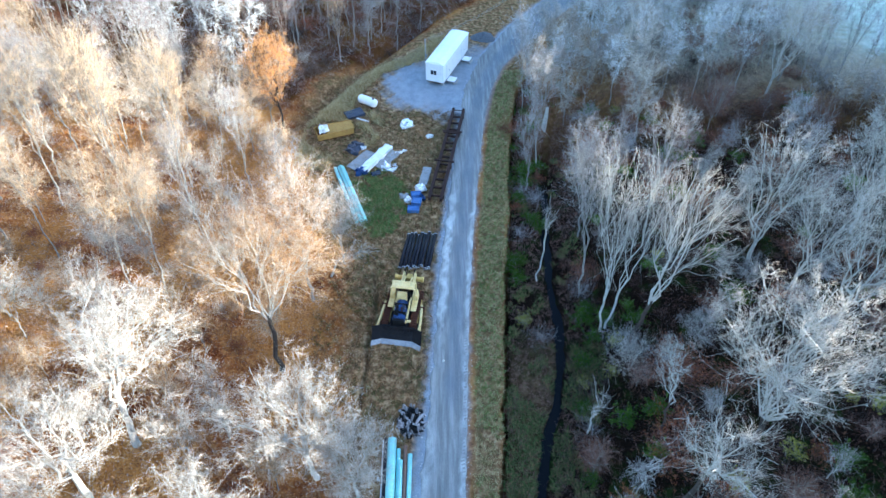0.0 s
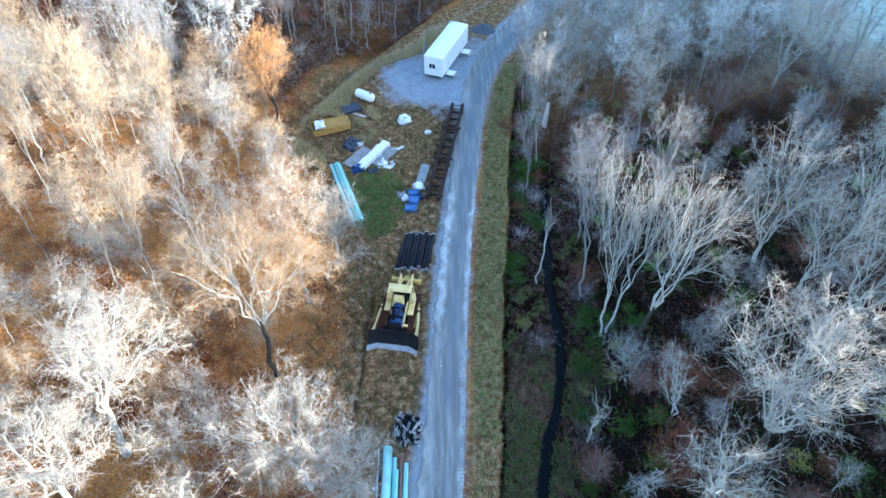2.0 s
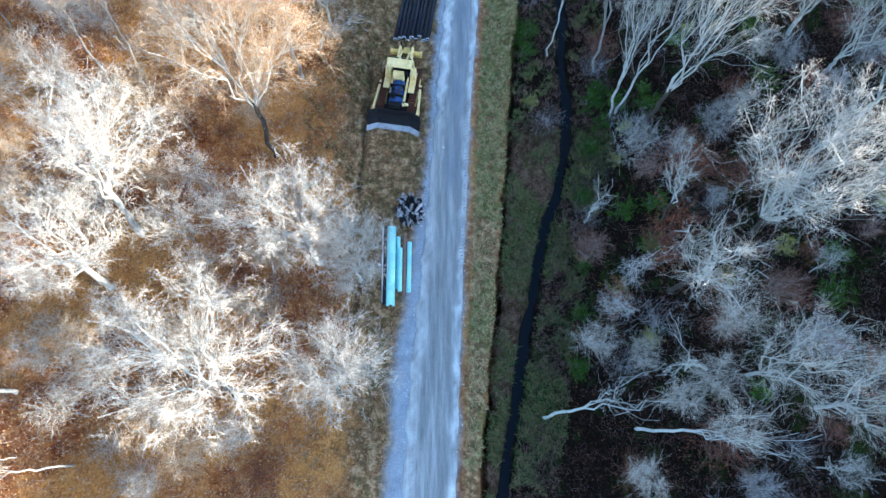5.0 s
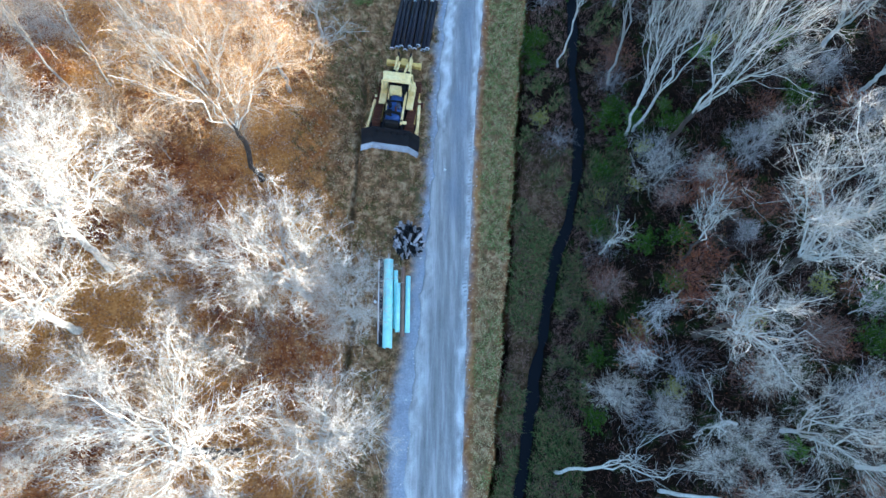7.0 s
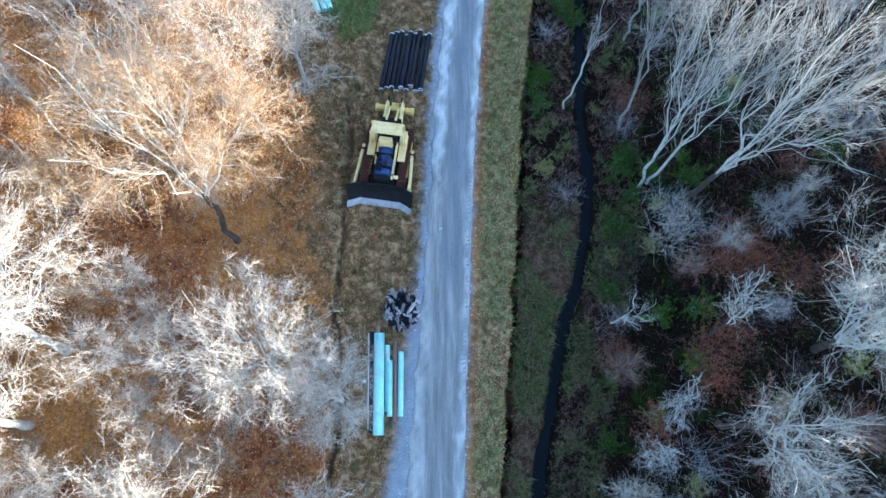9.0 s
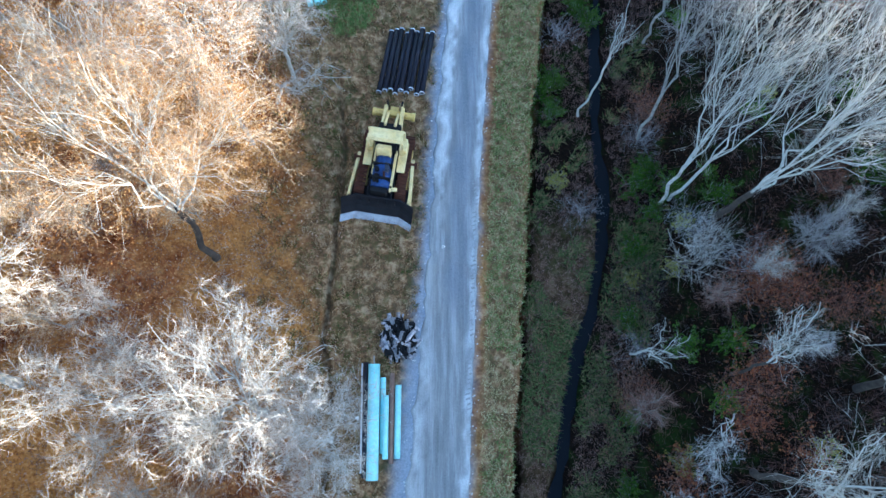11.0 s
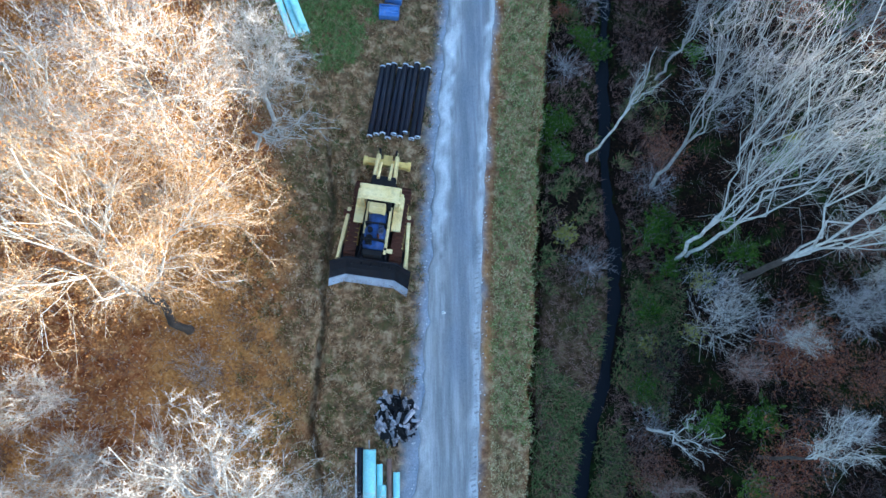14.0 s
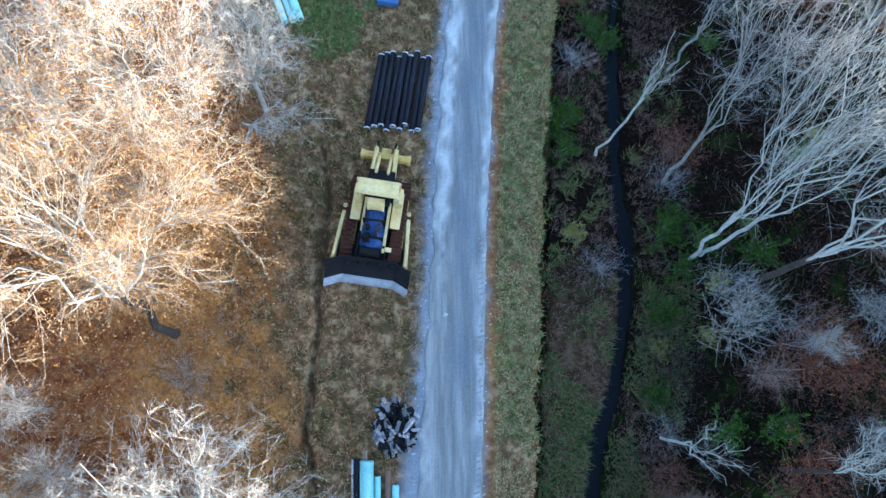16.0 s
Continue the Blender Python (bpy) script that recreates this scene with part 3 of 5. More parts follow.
    def mesh(self, name, mat, smooth=True):
        return raw_mesh(name, np.concatenate(self.v), np.concatenate(self.t), [mat], None, smooth)


def clusters(rng, pts, k):
    """Which of k groups each point falls in, by a few rounds of moving centres."""
    k = min(k, len(pts))
    c = pts[rng.choice(len(pts), k, replace=False)]
    for _ in range(6):
        g = np.argmin(((pts[:, None] - c[None]) ** 2).sum(-1), 1)
        c = np.array([pts[g == i].mean(0) if (g == i).any() else c[i] for i in range(k)])
    return g, c


def reach(rng, a, d, q, n, wander):
    """A bough from a, leaving along d and bending over to q."""
    L = np.linalg.norm(q - a) + 1e-6
    f = np.linspace(0, 1, n + 1)[:, None]
    m = a + np.asarray(d) * 0.45 * L
    p = (1 - f) ** 2 * a + 2 * f * (1 - f) * m + f * f * q
    p[1:-1] += rng.normal(0, wander * L / n, (n - 1, 3))
    return p


def unit(v):
    return v / (np.linalg.norm(v, axis=-1, keepdims=True) + 1e-9)


def tree_meshes(seed, fork, lobes, mains=5, subs=6, tips=90, n1=4, n2=2, r0=0.16, twig=1.0, twig_r=0.0058, leaves=0, leaf_size=0.04, wander=0.2, low=-0.45, sink=0.3, spur=1.0):
    """Trunk, limbs, twigs and leaves of one tree: a bole to the fork, boughs that part again and again to fill the lobes of the crown."""
    rng = np.random.default_rng(seed)
    tr, br, tw, lf = Limbs(), Limbs(), Limbs(), Limbs()
    lobes = np.array(lobes, float)
    share = lobes[:, 3] * lobes[:, 4]
    which = rng.choice(len(lobes), tips, p=share / share.sum())
    u = unit(rng.normal(size=(tips, 3)))
    u[:, 2] = np.where(u[:, 2] < low, -u[:, 2], u[:, 2])
    ends = lobes[which, :3] + u * lobes[which, 3:] * (rng.uniform(0.12, 1.0, (tips, 1)) ** 0.42) * rng.uniform(0.8, 1.2, (tips, 1))
    heart = ends.mean(0)
    top = np.array([0.3 * heart[0], 0.3 * heart[1], fork])
    f = np.linspace(0, 1, 7)[:, None]
    trunk = np.array([0, 0, -sink]) * (1 - f) + top * f + np.concatenate([np.zeros((1, 3)), rng.normal(0, 0.018 * fork, (5, 3)) * (1, 1, 0.2), np.zeros((1, 3))])
    rad = r0 * np.linspace(1, 0.74, 7)
    rad[0] *= 1.45
    tr.limb(trunk, rad, 8)
    up = unit(trunk[-1] - trunk[-2])
    g, c = clusters(rng, ends, mains)
    tip_paths = []
    for i in range(len(c)):
        mine = ends[g == i]
        if not len(mine):
            continue
        p0 = trunk[-1] + (trunk[-2] - trunk[-1]) * rng.uniform(0, 1.0)
        way = unit(c[i] - p0)
        mp = reach(rng, p0, unit(up * 0.6 + way), c[i] + way * 0.35 * mine.std(), 8, wander)
        md = unit(np.gradient(mp, axis=0))
        mr = np.maximum(r0 * 0.66 * (len(mine) / tips) ** 0.33 * np.linspace(1, 0.13, 9), 0.014)
        br.limb(mp, mr, 5)
        for k in range(2, 7):
            for _ in range(2):
                q = mp[k] + unit(md[k] * 0.5 + rng.normal(0, 0.7, 3)) * rng.uniform(0.5, 1.7) * (1.1 - 0.08 * k) * spur
                tp = reach(rng, mp[k], md[k], q, 3, wander * 1.2)
                br.limb(tp, np.maximum(mr[k] * 0.28 * np.array([1, 0.75, 0.5, 0.2]), 0.005), 3)
                tip_paths.append(tp)
        g2, c2 = clusters(rng, mine, subs)
        for j in range(len(c2)):
            own = mine[g2 == j]
            if not len(own):
                continue
            k = int(np.clip(round(8 * 0.55 * np.linalg.norm(c2[j] - p0) / (np.linalg.norm(mp[-1] - p0) + 0.1) + rng.uniform(-1, 1)), 1, 7))
            sp = reach(rng, mp[k], md[k], c2[j] + 0.4 * (c2[j] - mp[k]) * rng.uniform(0, 0.6), 5, wander)
            sd = unit(np.gradient(sp, axis=0))
            sr = np.maximum(mr[k] * 0.5 * np.linspace(1, 0.2, 6), 0.0085)
            br.limb(sp, sr, 4)
            for q in own:
                m = int(rng.integers(1, 6))
                tp = reach(rng, sp[m], sd[m], q, 3, wander * 1.1)
                br.limb(tp, np.maximum(sr[m] * 0.5 * np.array([1, 0.75, 0.5, 0.22]), 0.005), 3)
                tip_paths.append(tp)
    tp = np.array(tip_paths)
    n = len(tp)
    a, b = [], []
    for _ in range(n1):
        f = rng.uniform(0.25, 1.0, n) * 3
        k = np.minimum(f.astype(int), 2)
        rows = np.arange(n)
        seg = tp[rows, k + 1] - tp[rows, k]
        p = tp[rows, k] + seg * (f - k)[:, None]
        e = unit(unit(seg) + rng.normal(0, 0.55, (n, 3)) + 0.25 * unit(p - heart) + np.array([0, 0, 0.12]))
        a.append(p)
        b.append(p + e * twig * rng.uniform(0.5, 1.25, (n, 1)))
    a, b = np.concatenate(a), np.concatenate(b)
    tw.spikes(a, b, np.full(len(a), twig_r * 1.3))
    b2 = [b]
    for _ in range(n2):
        q = a + (b - a) * rng.uniform(0.15, 0.85, (len(a), 1))
        e = unit(unit(b - a) + rng.normal(0, 0.5, a.shape))
        q1 = q + e * twig * rng.uniform(0.3, 0.75, (len(a), 1))
        tw.spikes(q, q1, np.full(len(a), twig_r))
        b2.append(q1)
    if leaves:
        src = np.concatenate(b2)
        lf.quads(src[rng.integers(0, len(src), leaves)] + rng.normal(0, 0.15, (leaves, 3)), leaf_size, rng)
    return tr, br, tw, (lf if leaves else None)


def tree_kind(name, label, bark, twigs, leaf=None, foot=None, **kw):
    """One tree at the origin: trunk, limbs, twigs and leaves."""
    tr, br, tw, lf = tree_meshes(**kw)
    e = tagged(new(name), label, "tree", "trees of the wood")
    part("trunk", tr.mesh("trunk", M[foot or bark]), None, e)
    part("limb_work", br.mesh("limbs", M[bark]), None, e)
    part("twig_crown", tw.mesh("twigs", M[twigs], False), None, e)
    if lf:
        part("foliage", lf.mesh("leaves", M[leaf], False), None, e, "withered leaves still on the tree")
    return e


placed = []


def plant(kind, x, y, scale=1.0, turn=0.0, tilt=(0.0, 0.0), label=""):
    m = Matrix.Translation((x, y, float(ground_z(x, y)) - 0.05)) @ Matrix.Rotation(radians(tilt[1]), 4, "Y") @ Matrix.Rotation(radians(tilt[0]), 4, "X") @ Matrix.Rotation(radians(turn), 4, "Z")
    o = copy_thing(kind, m)
    o.scale = (scale, scale, scale)
    if label:
        o["label"] = label
    placed.append((x, y))
    return o


SY = [tree_kind("sycamore_tree", "bare pale-barked sycamore with crooked spreading limbs", "bark_white", "twig_pale", seed=q, fork=4.2, lobes=[(0.6, 0, 10.2, 4.8, 4.8, 4.0), (-1.5, 1.0, 8.5, 4.2, 4.2, 3.2)], mains=6, subs=7, tips=230, n1=6, n2=2, r0=0.19) for q in (11, 12)]
MU = [tree_kind("sycamore_tree", "bare wide-crowned tree with many rising grey-white limbs", "bark_white", "twig_pale", seed=q, fork=2.6, lobes=[(0, 0, 10.5, 4.8, 4.8, 4.6)], mains=7, subs=6, tips=200, n1=6, n2=2, r0=0.2) for q in (21, 22)]
SL = [tree_kind("slender_tree", "tall slender bare tree with grey bark", "bark_grey", "twig_grey", seed=q, fork=5.2, lobes=[(0, 0, 12.8, 2.7, 2.7, 5.0)], mains=5, subs=6, tips=120, n1=5, n2=2, r0=0.105, twig_r=0.0075, wander=0.1) for q in (41, 42, 43)]
SP = [tree_kind("slender_tree", "tall slender bare tree with pale bark", "bark_grey", "twig_tan", seed=q, fork=7.0, lobes=[(0, 0, 13.4, 2.5, 2.5, 4.6)], mains=5, subs=6, tips=120, n1=6, n2=2, r0=0.09, twig_r=0.0075, wander=0.1) for q in (51, 52, 53)]
SO = [tree_kind("slender_tree", "bare tree with withered orange leaves clinging on", "bark_grey", "twig_tan", "leaf_orange", seed=61, fork=5.0, lobes=[(0, 0, 11.2, 3.2, 3.2, 4.4)], mains=5, subs=6, tips=130, n1=5, n2=2, r0=0.13, leaves=3500)]
OR = [tree_kind("oak_tree", "tall oak holding withered orange leaves", "bark_dark", "twig_tan", "leaf_orange", seed=31, fork=6.0, lobes=[(0, 0, 13.0, 4.4, 4.4, 5.4)], mains=6, subs=7, tips=200, n1=4, n2=1, r0=0.2, leaves=20000, leaf_size=0.06)]
SM = [tree_kind("young_tree", "small bare crooked tree", "bark_white", "twig_grey", seed=q, fork=1.8, lobes=[(0.3, 0, 5.4, 1.7, 1.7, 2.2)], mains=4, subs=4, tips=55, n1=4, n2=2, r0=0.075, twig=0.5, wander=0.4) for q in (71, 72)]
DT = [tree_kind("dead_tree", "broken dead tree with bleached bare limbs", "bark_white", "twig_pale", seed=q, fork=3.4, lobes=[(0.2, 0, 6.6, 2.0, 1.6, 1.8)], mains=4, subs=2, tips=10, n1=1, n2=0, r0=0.1, twig=0.6, wander=0.3) for q in (75, 76)]
LG = [tree_kind("slender_tree", "slender bare grey tree deep in the wood", "bark_grey", "twig_grey", seed=q, fork=5.4, lobes=[(0, 0, 11.8, 2.7, 2.7, 4.8)], mains=5, subs=4, tips=75, n1=5, n2=2, r0=0.085, twig=0.9, twig_r=0.011, wander=0.1) for q in (81, 82, 83)]
LP = [tree_kind("slender_tree", "slender bare tree with twigs paled for haze", "bark_grey", "twig_hazed", seed=q, fork=5.0, lobes=[(0, 0, 11.2, 3.1, 3.1, 4.8)], mains=5, subs=4, tips=80, n1=5, n2=2, r0=0.085, twig=0.95, twig_r=0.012, wander=0.1) for q in (91, 92, 93)]
LO = [tree_kind("slender_tree", "bare tree deep in the wood with withered leaves", "bark_grey", "twig_tan", "leaf_orange", seed=95, fork=4.6, lobes=[(0, 0, 10.4, 2.6, 2.6, 4.2)], mains=4, subs=4, tips=70, n1=5, n2=2, r0=0.11, leaves=900, twig=0.9, twig_r=0.01)]
LD = [tree_kind("slender_tree", "slender bare dark-twigged tree beyond the creek", "bark_grey", "twig_red", seed=q, fork=6.6, lobes=[(0, 0, 12.4, 2.3, 2.3, 4.4)], mains=4, subs=4, tips=60, n1=4, n2=2, r0=0.085, twig=0.9, twig_r=0.01, wander=0.1) for q in (101, 102, 103)]
YS = [tree_kind("young_tree", "thin bare tan sapling among fallen leaves", "bark_grey", "twig_tan", seed=q, fork=1.6, lobes=[(0, 0, 4.6, 1.9, 1.9, 2.5)], mains=5, subs=4, tips=60, n1=6, n2=2, r0=0.05, twig=0.9, twig_r=0.006) for q in (111, 112)]
YP = [tree_kind("young_tree", "thin bare pale sapling in the wood", "bark_grey", "twig_pale", seed=q, fork=1.8, lobes=[(0, 0, 5.0, 2.0, 2.0, 2.7)], mains=5, subs=4, tips=60, n1=6, n2=2, r0=0.05, twig=0.9, twig_r=0.006) for q in (113, 114)]
YG = [tree_kind("young_tree", "thin bare grey-brown sapling in the thicket", "bark_grey", "twig_grey" if q == 115 else "twig_red", seed=q, fork=1.2, lobes=[(0, 0, 3.8, 2.0, 2.0, 2.3)], mains=6, subs=4, tips=60, n1=6, n2=2, r0=0.045, twig=0.9, twig_r=0.006) for q in (115, 116)]
KINDS = YS + YP + YG + LD + LG + LP + LO + SY + MU + OR + SL + SP + SO + SM + DT
for i, k in enumerate(KINDS):
    k.location = (-60 - 6 * i, -40, float(ground_z(-60 - 6 * i, -40)))


def stand(name, label, x, y, bark, twigs, fork, lobes, leaf=None, **kw):
    """A tree of its own shape: fork height and crown lobes (x, y, height, three radii) in the place's metres."""
    z = float(ground_z(x, y))
    e = tree_kind(name, label, bark, twigs, leaf, fork=fork - z, lobes=[(a - x, b - y, c - z, p, q, r) for a, b, c, p, q, r in lobes], **kw)
    e.location = (x, y, z - 0.05)
    placed.append((x, y))
    return e


# trees that stand out one by one
stand("sycamore_tree", "white-limbed sycamore with a broad domed bare crown", -8.9, 16.0, "bark_white", "twig_pale", 3.2, [(-9.9, 17.4, 6.5, 5.1, 4.4, 3.3)], seed=201, mains=8, subs=8, tips=420, n1=8, n2=2, r0=0.2, twig=0.72, wander=0.34)
stand("sycamore_tree", "smaller grey-twigged bare tree beside the white sycamore", -5.9, 14.8, "bark_white", "twig_pale", 2.6, [(-5.7, 15.4, 5.0, 2.8, 3.4, 2.6)], seed=202, mains=6, subs=6, tips=240, n1=8, n2=2, r0=0.13, twig=0.72, wander=0.34)
stand("sycamore_tree", "large white sycamore with wide crooked limbs", -12.6, 6.4, "bark_white", "twig_pale", 6.6, [(-13.4, 8.0, 9.4, 5.6, 5.2, 3.4)], foot="bark_dark", seed=203, mains=8, subs=7, tips=420, n1=8, n2=2, r0=0.24, twig=0.72, wander=0.34)
stand("sycamore_tree", "pale bare sycamore fanning out near the gravel", -6.7, 6.6, "bark_white", "twig_pale", 4.0, [(-5.9, 8.1, 6.6, 3.7, 3.5, 2.8)], foot="bark_dark", seed=204, mains=7, subs=7, tips=300, n1=8, n2=2, r0=0.17, twig=0.72, wander=0.34)
stand("sycamore_tree", "tall white sycamore with thick sunlit limbs", -21.4, 17.6, "bark_white", "twig_pale", 7.5, [(-19.4, 20.2, 11.4, 4.6, 4.2, 3.6)], seed=205, mains=6, subs=7, tips=320, n1=8, n2=2, r0=0.24, twig=0.72, wander=0.34)
stand("sycamore_tree", "leaning white sycamore with a thick pale trunk", -22.6, 13.6, "bark_white", "twig_pale", 6.2, [(-21.8, 14.8, 9.4, 4.2, 3.8, 3.0)], seed=206, mains=6, subs=6, tips=260, n1=8, n2=2, r0=0.24, twig=0.72, wander=0.34)
stand("oak_tree", "dark-trunked oak with tan twigs and clinging orange leaves", -13.0, 24.8, "bark_white", "twig_tan", 6.2, [(-14.2, 27.4, 10.6, 5.2, 4.8, 3.8), (-10.6, 28.4, 8.6, 3.7, 3.9, 3.0)], "leaf_orange", foot="bark_dark", seed=207, mains=7, subs=8, tips=420, n1=6, n2=2, r0=0.2, leaves=20000, leaf_size=0.034)
stand("oak_tree", "oak with pale twigs and withered orange leaves", -11.6, 32.0, "bark_grey", "twig_pale", 5.0, [(-11.6, 32.6, 10.6, 3.6, 3.8, 4.4)], "leaf_orange", seed=208, mains=6, subs=7, tips=260, n1=6, n2=2, r0=0.16, leaves=14000, leaf_size=0.034)
stand("sycamore_tree", "bare white-limbed tree at the clearing's edge", -9.4, 36.6, "bark_white", "twig_pale", 3.6, [(-9.0, 36.2, 6.6, 2.7, 2.7, 3.0)], seed=209, mains=6, subs=6, tips=200, n1=8, n2=2, r0=0.13, twig=0.72, wander=0.34)
stand("sycamore_tree", "large bare many-stemmed sycamore with white limbs", 21.6, 17.6, "bark_white", "twig_pale", 5.4, [(20.4, 18.8, 12.6, 5.8, 5.2, 4.2)], foot="bark_dark", seed=210, mains=9, subs=7, tips=380, n1=8, n2=2, r0=0.23, twig=0.72, wander=0.34)
stand("sycamore_tree", "crooked white sycamore with thick forked limbs", 15.5, 13.6, "bark_white", "twig_pale", 8.4, [(15.0, 13.2, 10.6, 3.4, 3.2, 2.2)], foot="bark_dark", seed=211, mains=7, subs=5, tips=120, n1=4, n2=2, r0=0.17, wander=0.34)
stand("young_tree", "slim white bare tree above russet thicket", 15.2, 18.3, "bark_white", "twig_pale", 6.4, [(14.6, 19.6, 8.8, 1.25, 1.25, 1.7)], foot="bark_dark", seed=212, mains=4, subs=4, tips=46, n1=3, n2=2, r0=0.09, twig=0.5)
stand("slender_tree", "bare grey tree with twin stems over a green bush", 13.4, 28.7, "bark_white", "twig_pale", 3.6, [(12.9, 31.6, 12.0, 2.8, 3.2, 4.6)], seed=213, mains=6, subs=6, tips=150, n1=4, n2=1, r0=0.12, wander=0.17, spur=1.5)
stand("slender_tree", "bare grey stem leaning out over the thicket", 13.9, 28.9, "bark_white", "twig_grey", 4.6, [(15.4, 31.2, 13.0, 2.4, 2.6, 3.8)], seed=214, mains=4, subs=6, tips=100, n1=4, n2=1, r0=0.11, wander=0.17, spur=1.5)
stand("slender_tree", "bare grey tree with rising limbs by the stream", 12.6, 33.3, "bark_grey", "twig_grey", 4.4, [(11.4, 35.2, 11.4, 2.6, 3.2, 4.6)], seed=215, mains=5, subs=6, tips=140, n1=4, n2=1, r0=0.11, wander=0.17, spur=1.5)
stand("sycamore_tree", "large leaning grey-white tree with a broad vase crown", 15.4, 27.0, "bark_white", "twig_pale", 5.6, [(17.8, 29.0, 12.8, 4.2, 4.2, 4.2)], foot="bark_dark", seed=216, mains=6, subs=7, tips=210, n1=4, n2=1, r0=0.19, wander=0.17, spur=1.5)
plant(SP[0], -28.3, 37.9, 1.1, 40, (0, 8))
plant(SP[2], -36.5, 41.0, 0.95, 90, (0, 8))
plant(SP[0], -24.5, 41.5, 1.0, 150, (0, 7))
plant(SP[1], -31.5, 43.0, 1.05, 200, (0, 6))
for x, y, q in ((-15.5, 18.8, 0.9), (-17.6, 17.0, 1.0), (-14.6, 12.6, 0.8), (-17.4, 21.4, 0.8), (-20.0, 11.0, 0.9), (-16.4, 14.6, 0.75)):
    plant(YP[0], x, y, q, 40 * x, (0, 4))
plant(SP[1], -23.3, 30.6, 0.85, 200, (-4, 6))
plant(SP[2], -25.2, 29.2, 0.85, 20, (-4, 6))
stand("dead_tree", "bleached crooked tree leaning out over the verge", -10.4, 34.8, "bark_white", "twig_pale", 2.2, [(-7.4, 34.3, 3.2, 2.3, 1.5, 1.2)], seed=217, mains=5, subs=3, tips=40, n1=2, n2=1, r0=0.12, twig=0.7, wander=0.4, spur=0.6)
plant(OR[0], -19.0, 57.5, 0.7, 0)
plant(DT[0], 10.9, 19.6, 0.8, 40, (0, -6), "bleached dead tree with three broken limbs")
plant(SM[0], 15.2, 16.6, 0.75, 260, (30, -50), "pale bare tree fallen across the thicket")
stand("dead_tree", "thin pale dead pole of a tree beside the stream", 8.9, 34.9, "bark_white", "twig_pale", 5.4, [(9.1, 35.8, 6.8, 0.7, 0.9, 1.3)], seed=218, mains=3, subs=2, tips=14, n1=2, n2=1, r0=0.075, twig=0.5, spur=0.4)
plant(MU[1], 19.8, 8.0, 0.72, 70, (0, -3))
for x, y, q in ((16.4, 7.4, 0.8), (14.2, 6.2, 0.7), (18.0, 11.0, 0.8), (12.6, 9.0, 0.6), (17.2, 4.8, 0.8)):
    plant(YP[1], x, y, q, 50 * x, (0, -4))
plant(MU[1], 27.0, 34.4, 0.9, 120, (0, -5))
plant(MU[0], 29.0, 30.6, 0.8, 20, (0, -5))
plant(MU[0], 31.0, 27.0, 0.9, 210, (0, -5))
plant(SM[1], 13.2, 12.2, 0.75, 300, (0, -36))
plant(MU[0], 24.0, 6.0, 0.7, 30, (0, -4))
plant(DT[1], 7.2, 5.4, 1.15, 50, (-8, 34), "pale dead tree leaning out from the stream bank")
plant(DT[0], 12.6, 4.6, 1.1, 10, (0, 38), "pale dead tree leaning over the brush")
plant(DT[1], 17.2, 8.4, 1.0, 100, (0, -36), "pale dead tree leaning over the brush")

# the rest of the wood, thinned out by distance between stems
rng = np.random.default_rng(5)


def free(x, y, gap):
    return all((x - a) ** 2 + (y - b) ** 2 > gap * gap for a, b in placed)


def fill(n, x0, x1, y0, y1, ok, kinds, gap, lo, hi):
    made = 0
    for _ in range(n * 14):
        x, y = rng.uniform(x0, x1), rng.uniform(y0, y1)
        if ok(x, y) and free(x, y, gap):
            k = kinds[int(rng.integers(len(kinds)))]
            lean = 4.0 if x < 0 else -5.0
            plant(k, x, y, rng.uniform(lo, hi), rng.uniform(0, 360), (rng.normal(0, 3), lean * rng.uniform(0.4, 1.4)))
            made += 1
            if made == n:
                break


seen_l = lambda x, y: x < wood_l(y) - 1.5 and x > -30 - 0.62 * y
seen_r = lambda x, y: x > (stream_x(y) + 2.5 if y < 47 else bank_x(y) + 0.8) and x < 30 + 0.62 * y and not (x > 46 and 62 < y < 105)
fill(13, -50, -16.5, -4, 36, seen_l, SY + SO + SP + SO, 5.6, 0.6, 0.9)
fill(36, -60, -9, 36, 60, lambda x, y: seen_l(x, y) and not (x > -24 and y > 50) and not (x > -17.5 and y > 40), SP + SL + SO + SL, 4.2, 0.65, 1.05)
fill(46, -75, -9, 58, 86, lambda x, y: seen_l(x, y) and not (x > -24 and y < 64), LD + LG + LP + LO, 3.8, 0.65, 1.05)
seen_floor = lambda x, y: seen_l(x, y) and not (20 < y < 24.5 and x > -17)
fill(76, -46, -9.5, 0, 48, seen_floor, YS + YP, 2.2, 0.5, 1.1)
fill(42, -60, -10, 44, 66, lambda x, y: seen_l(x, y) and not (x > -17.5 and y > 40), YS + YP, 2.6, 0.7, 1.3)
fill(62, 10, 46, 0, 58, seen_r, YG + YG + YG + YP, 2.0, 0.4, 0.9)
fill(64, 13, 62, 44, 104, seen_r, YP + YP + YG, 2.3, 0.8, 1.45)
fill(85, -80, 30, 78, 122, lambda x, y: x < wood_l(y) - 1, LD + LG + LP, 3.2, 0.6, 1.0)
fill(8, 24, 55, -4, 36, seen_r, MU + SL, 5.2, 0.5, 0.8)
fill(16, 10, 30, -4, 30, seen_r, SM, 3.4, 0.45, 0.9)
fill(44, 9, 60, 36, 66, seen_r, SL + SL + MU + LG + LG, 3.8, 0.55, 0.9)
fill(110, 10, 80, 60, 108, seen_r, LP, 2.7, 0.6, 0.95)
fill(30, 46, 80, 62, 100, lambda x, y: True, LG + LP, 3.6, 0.4, 0.75)
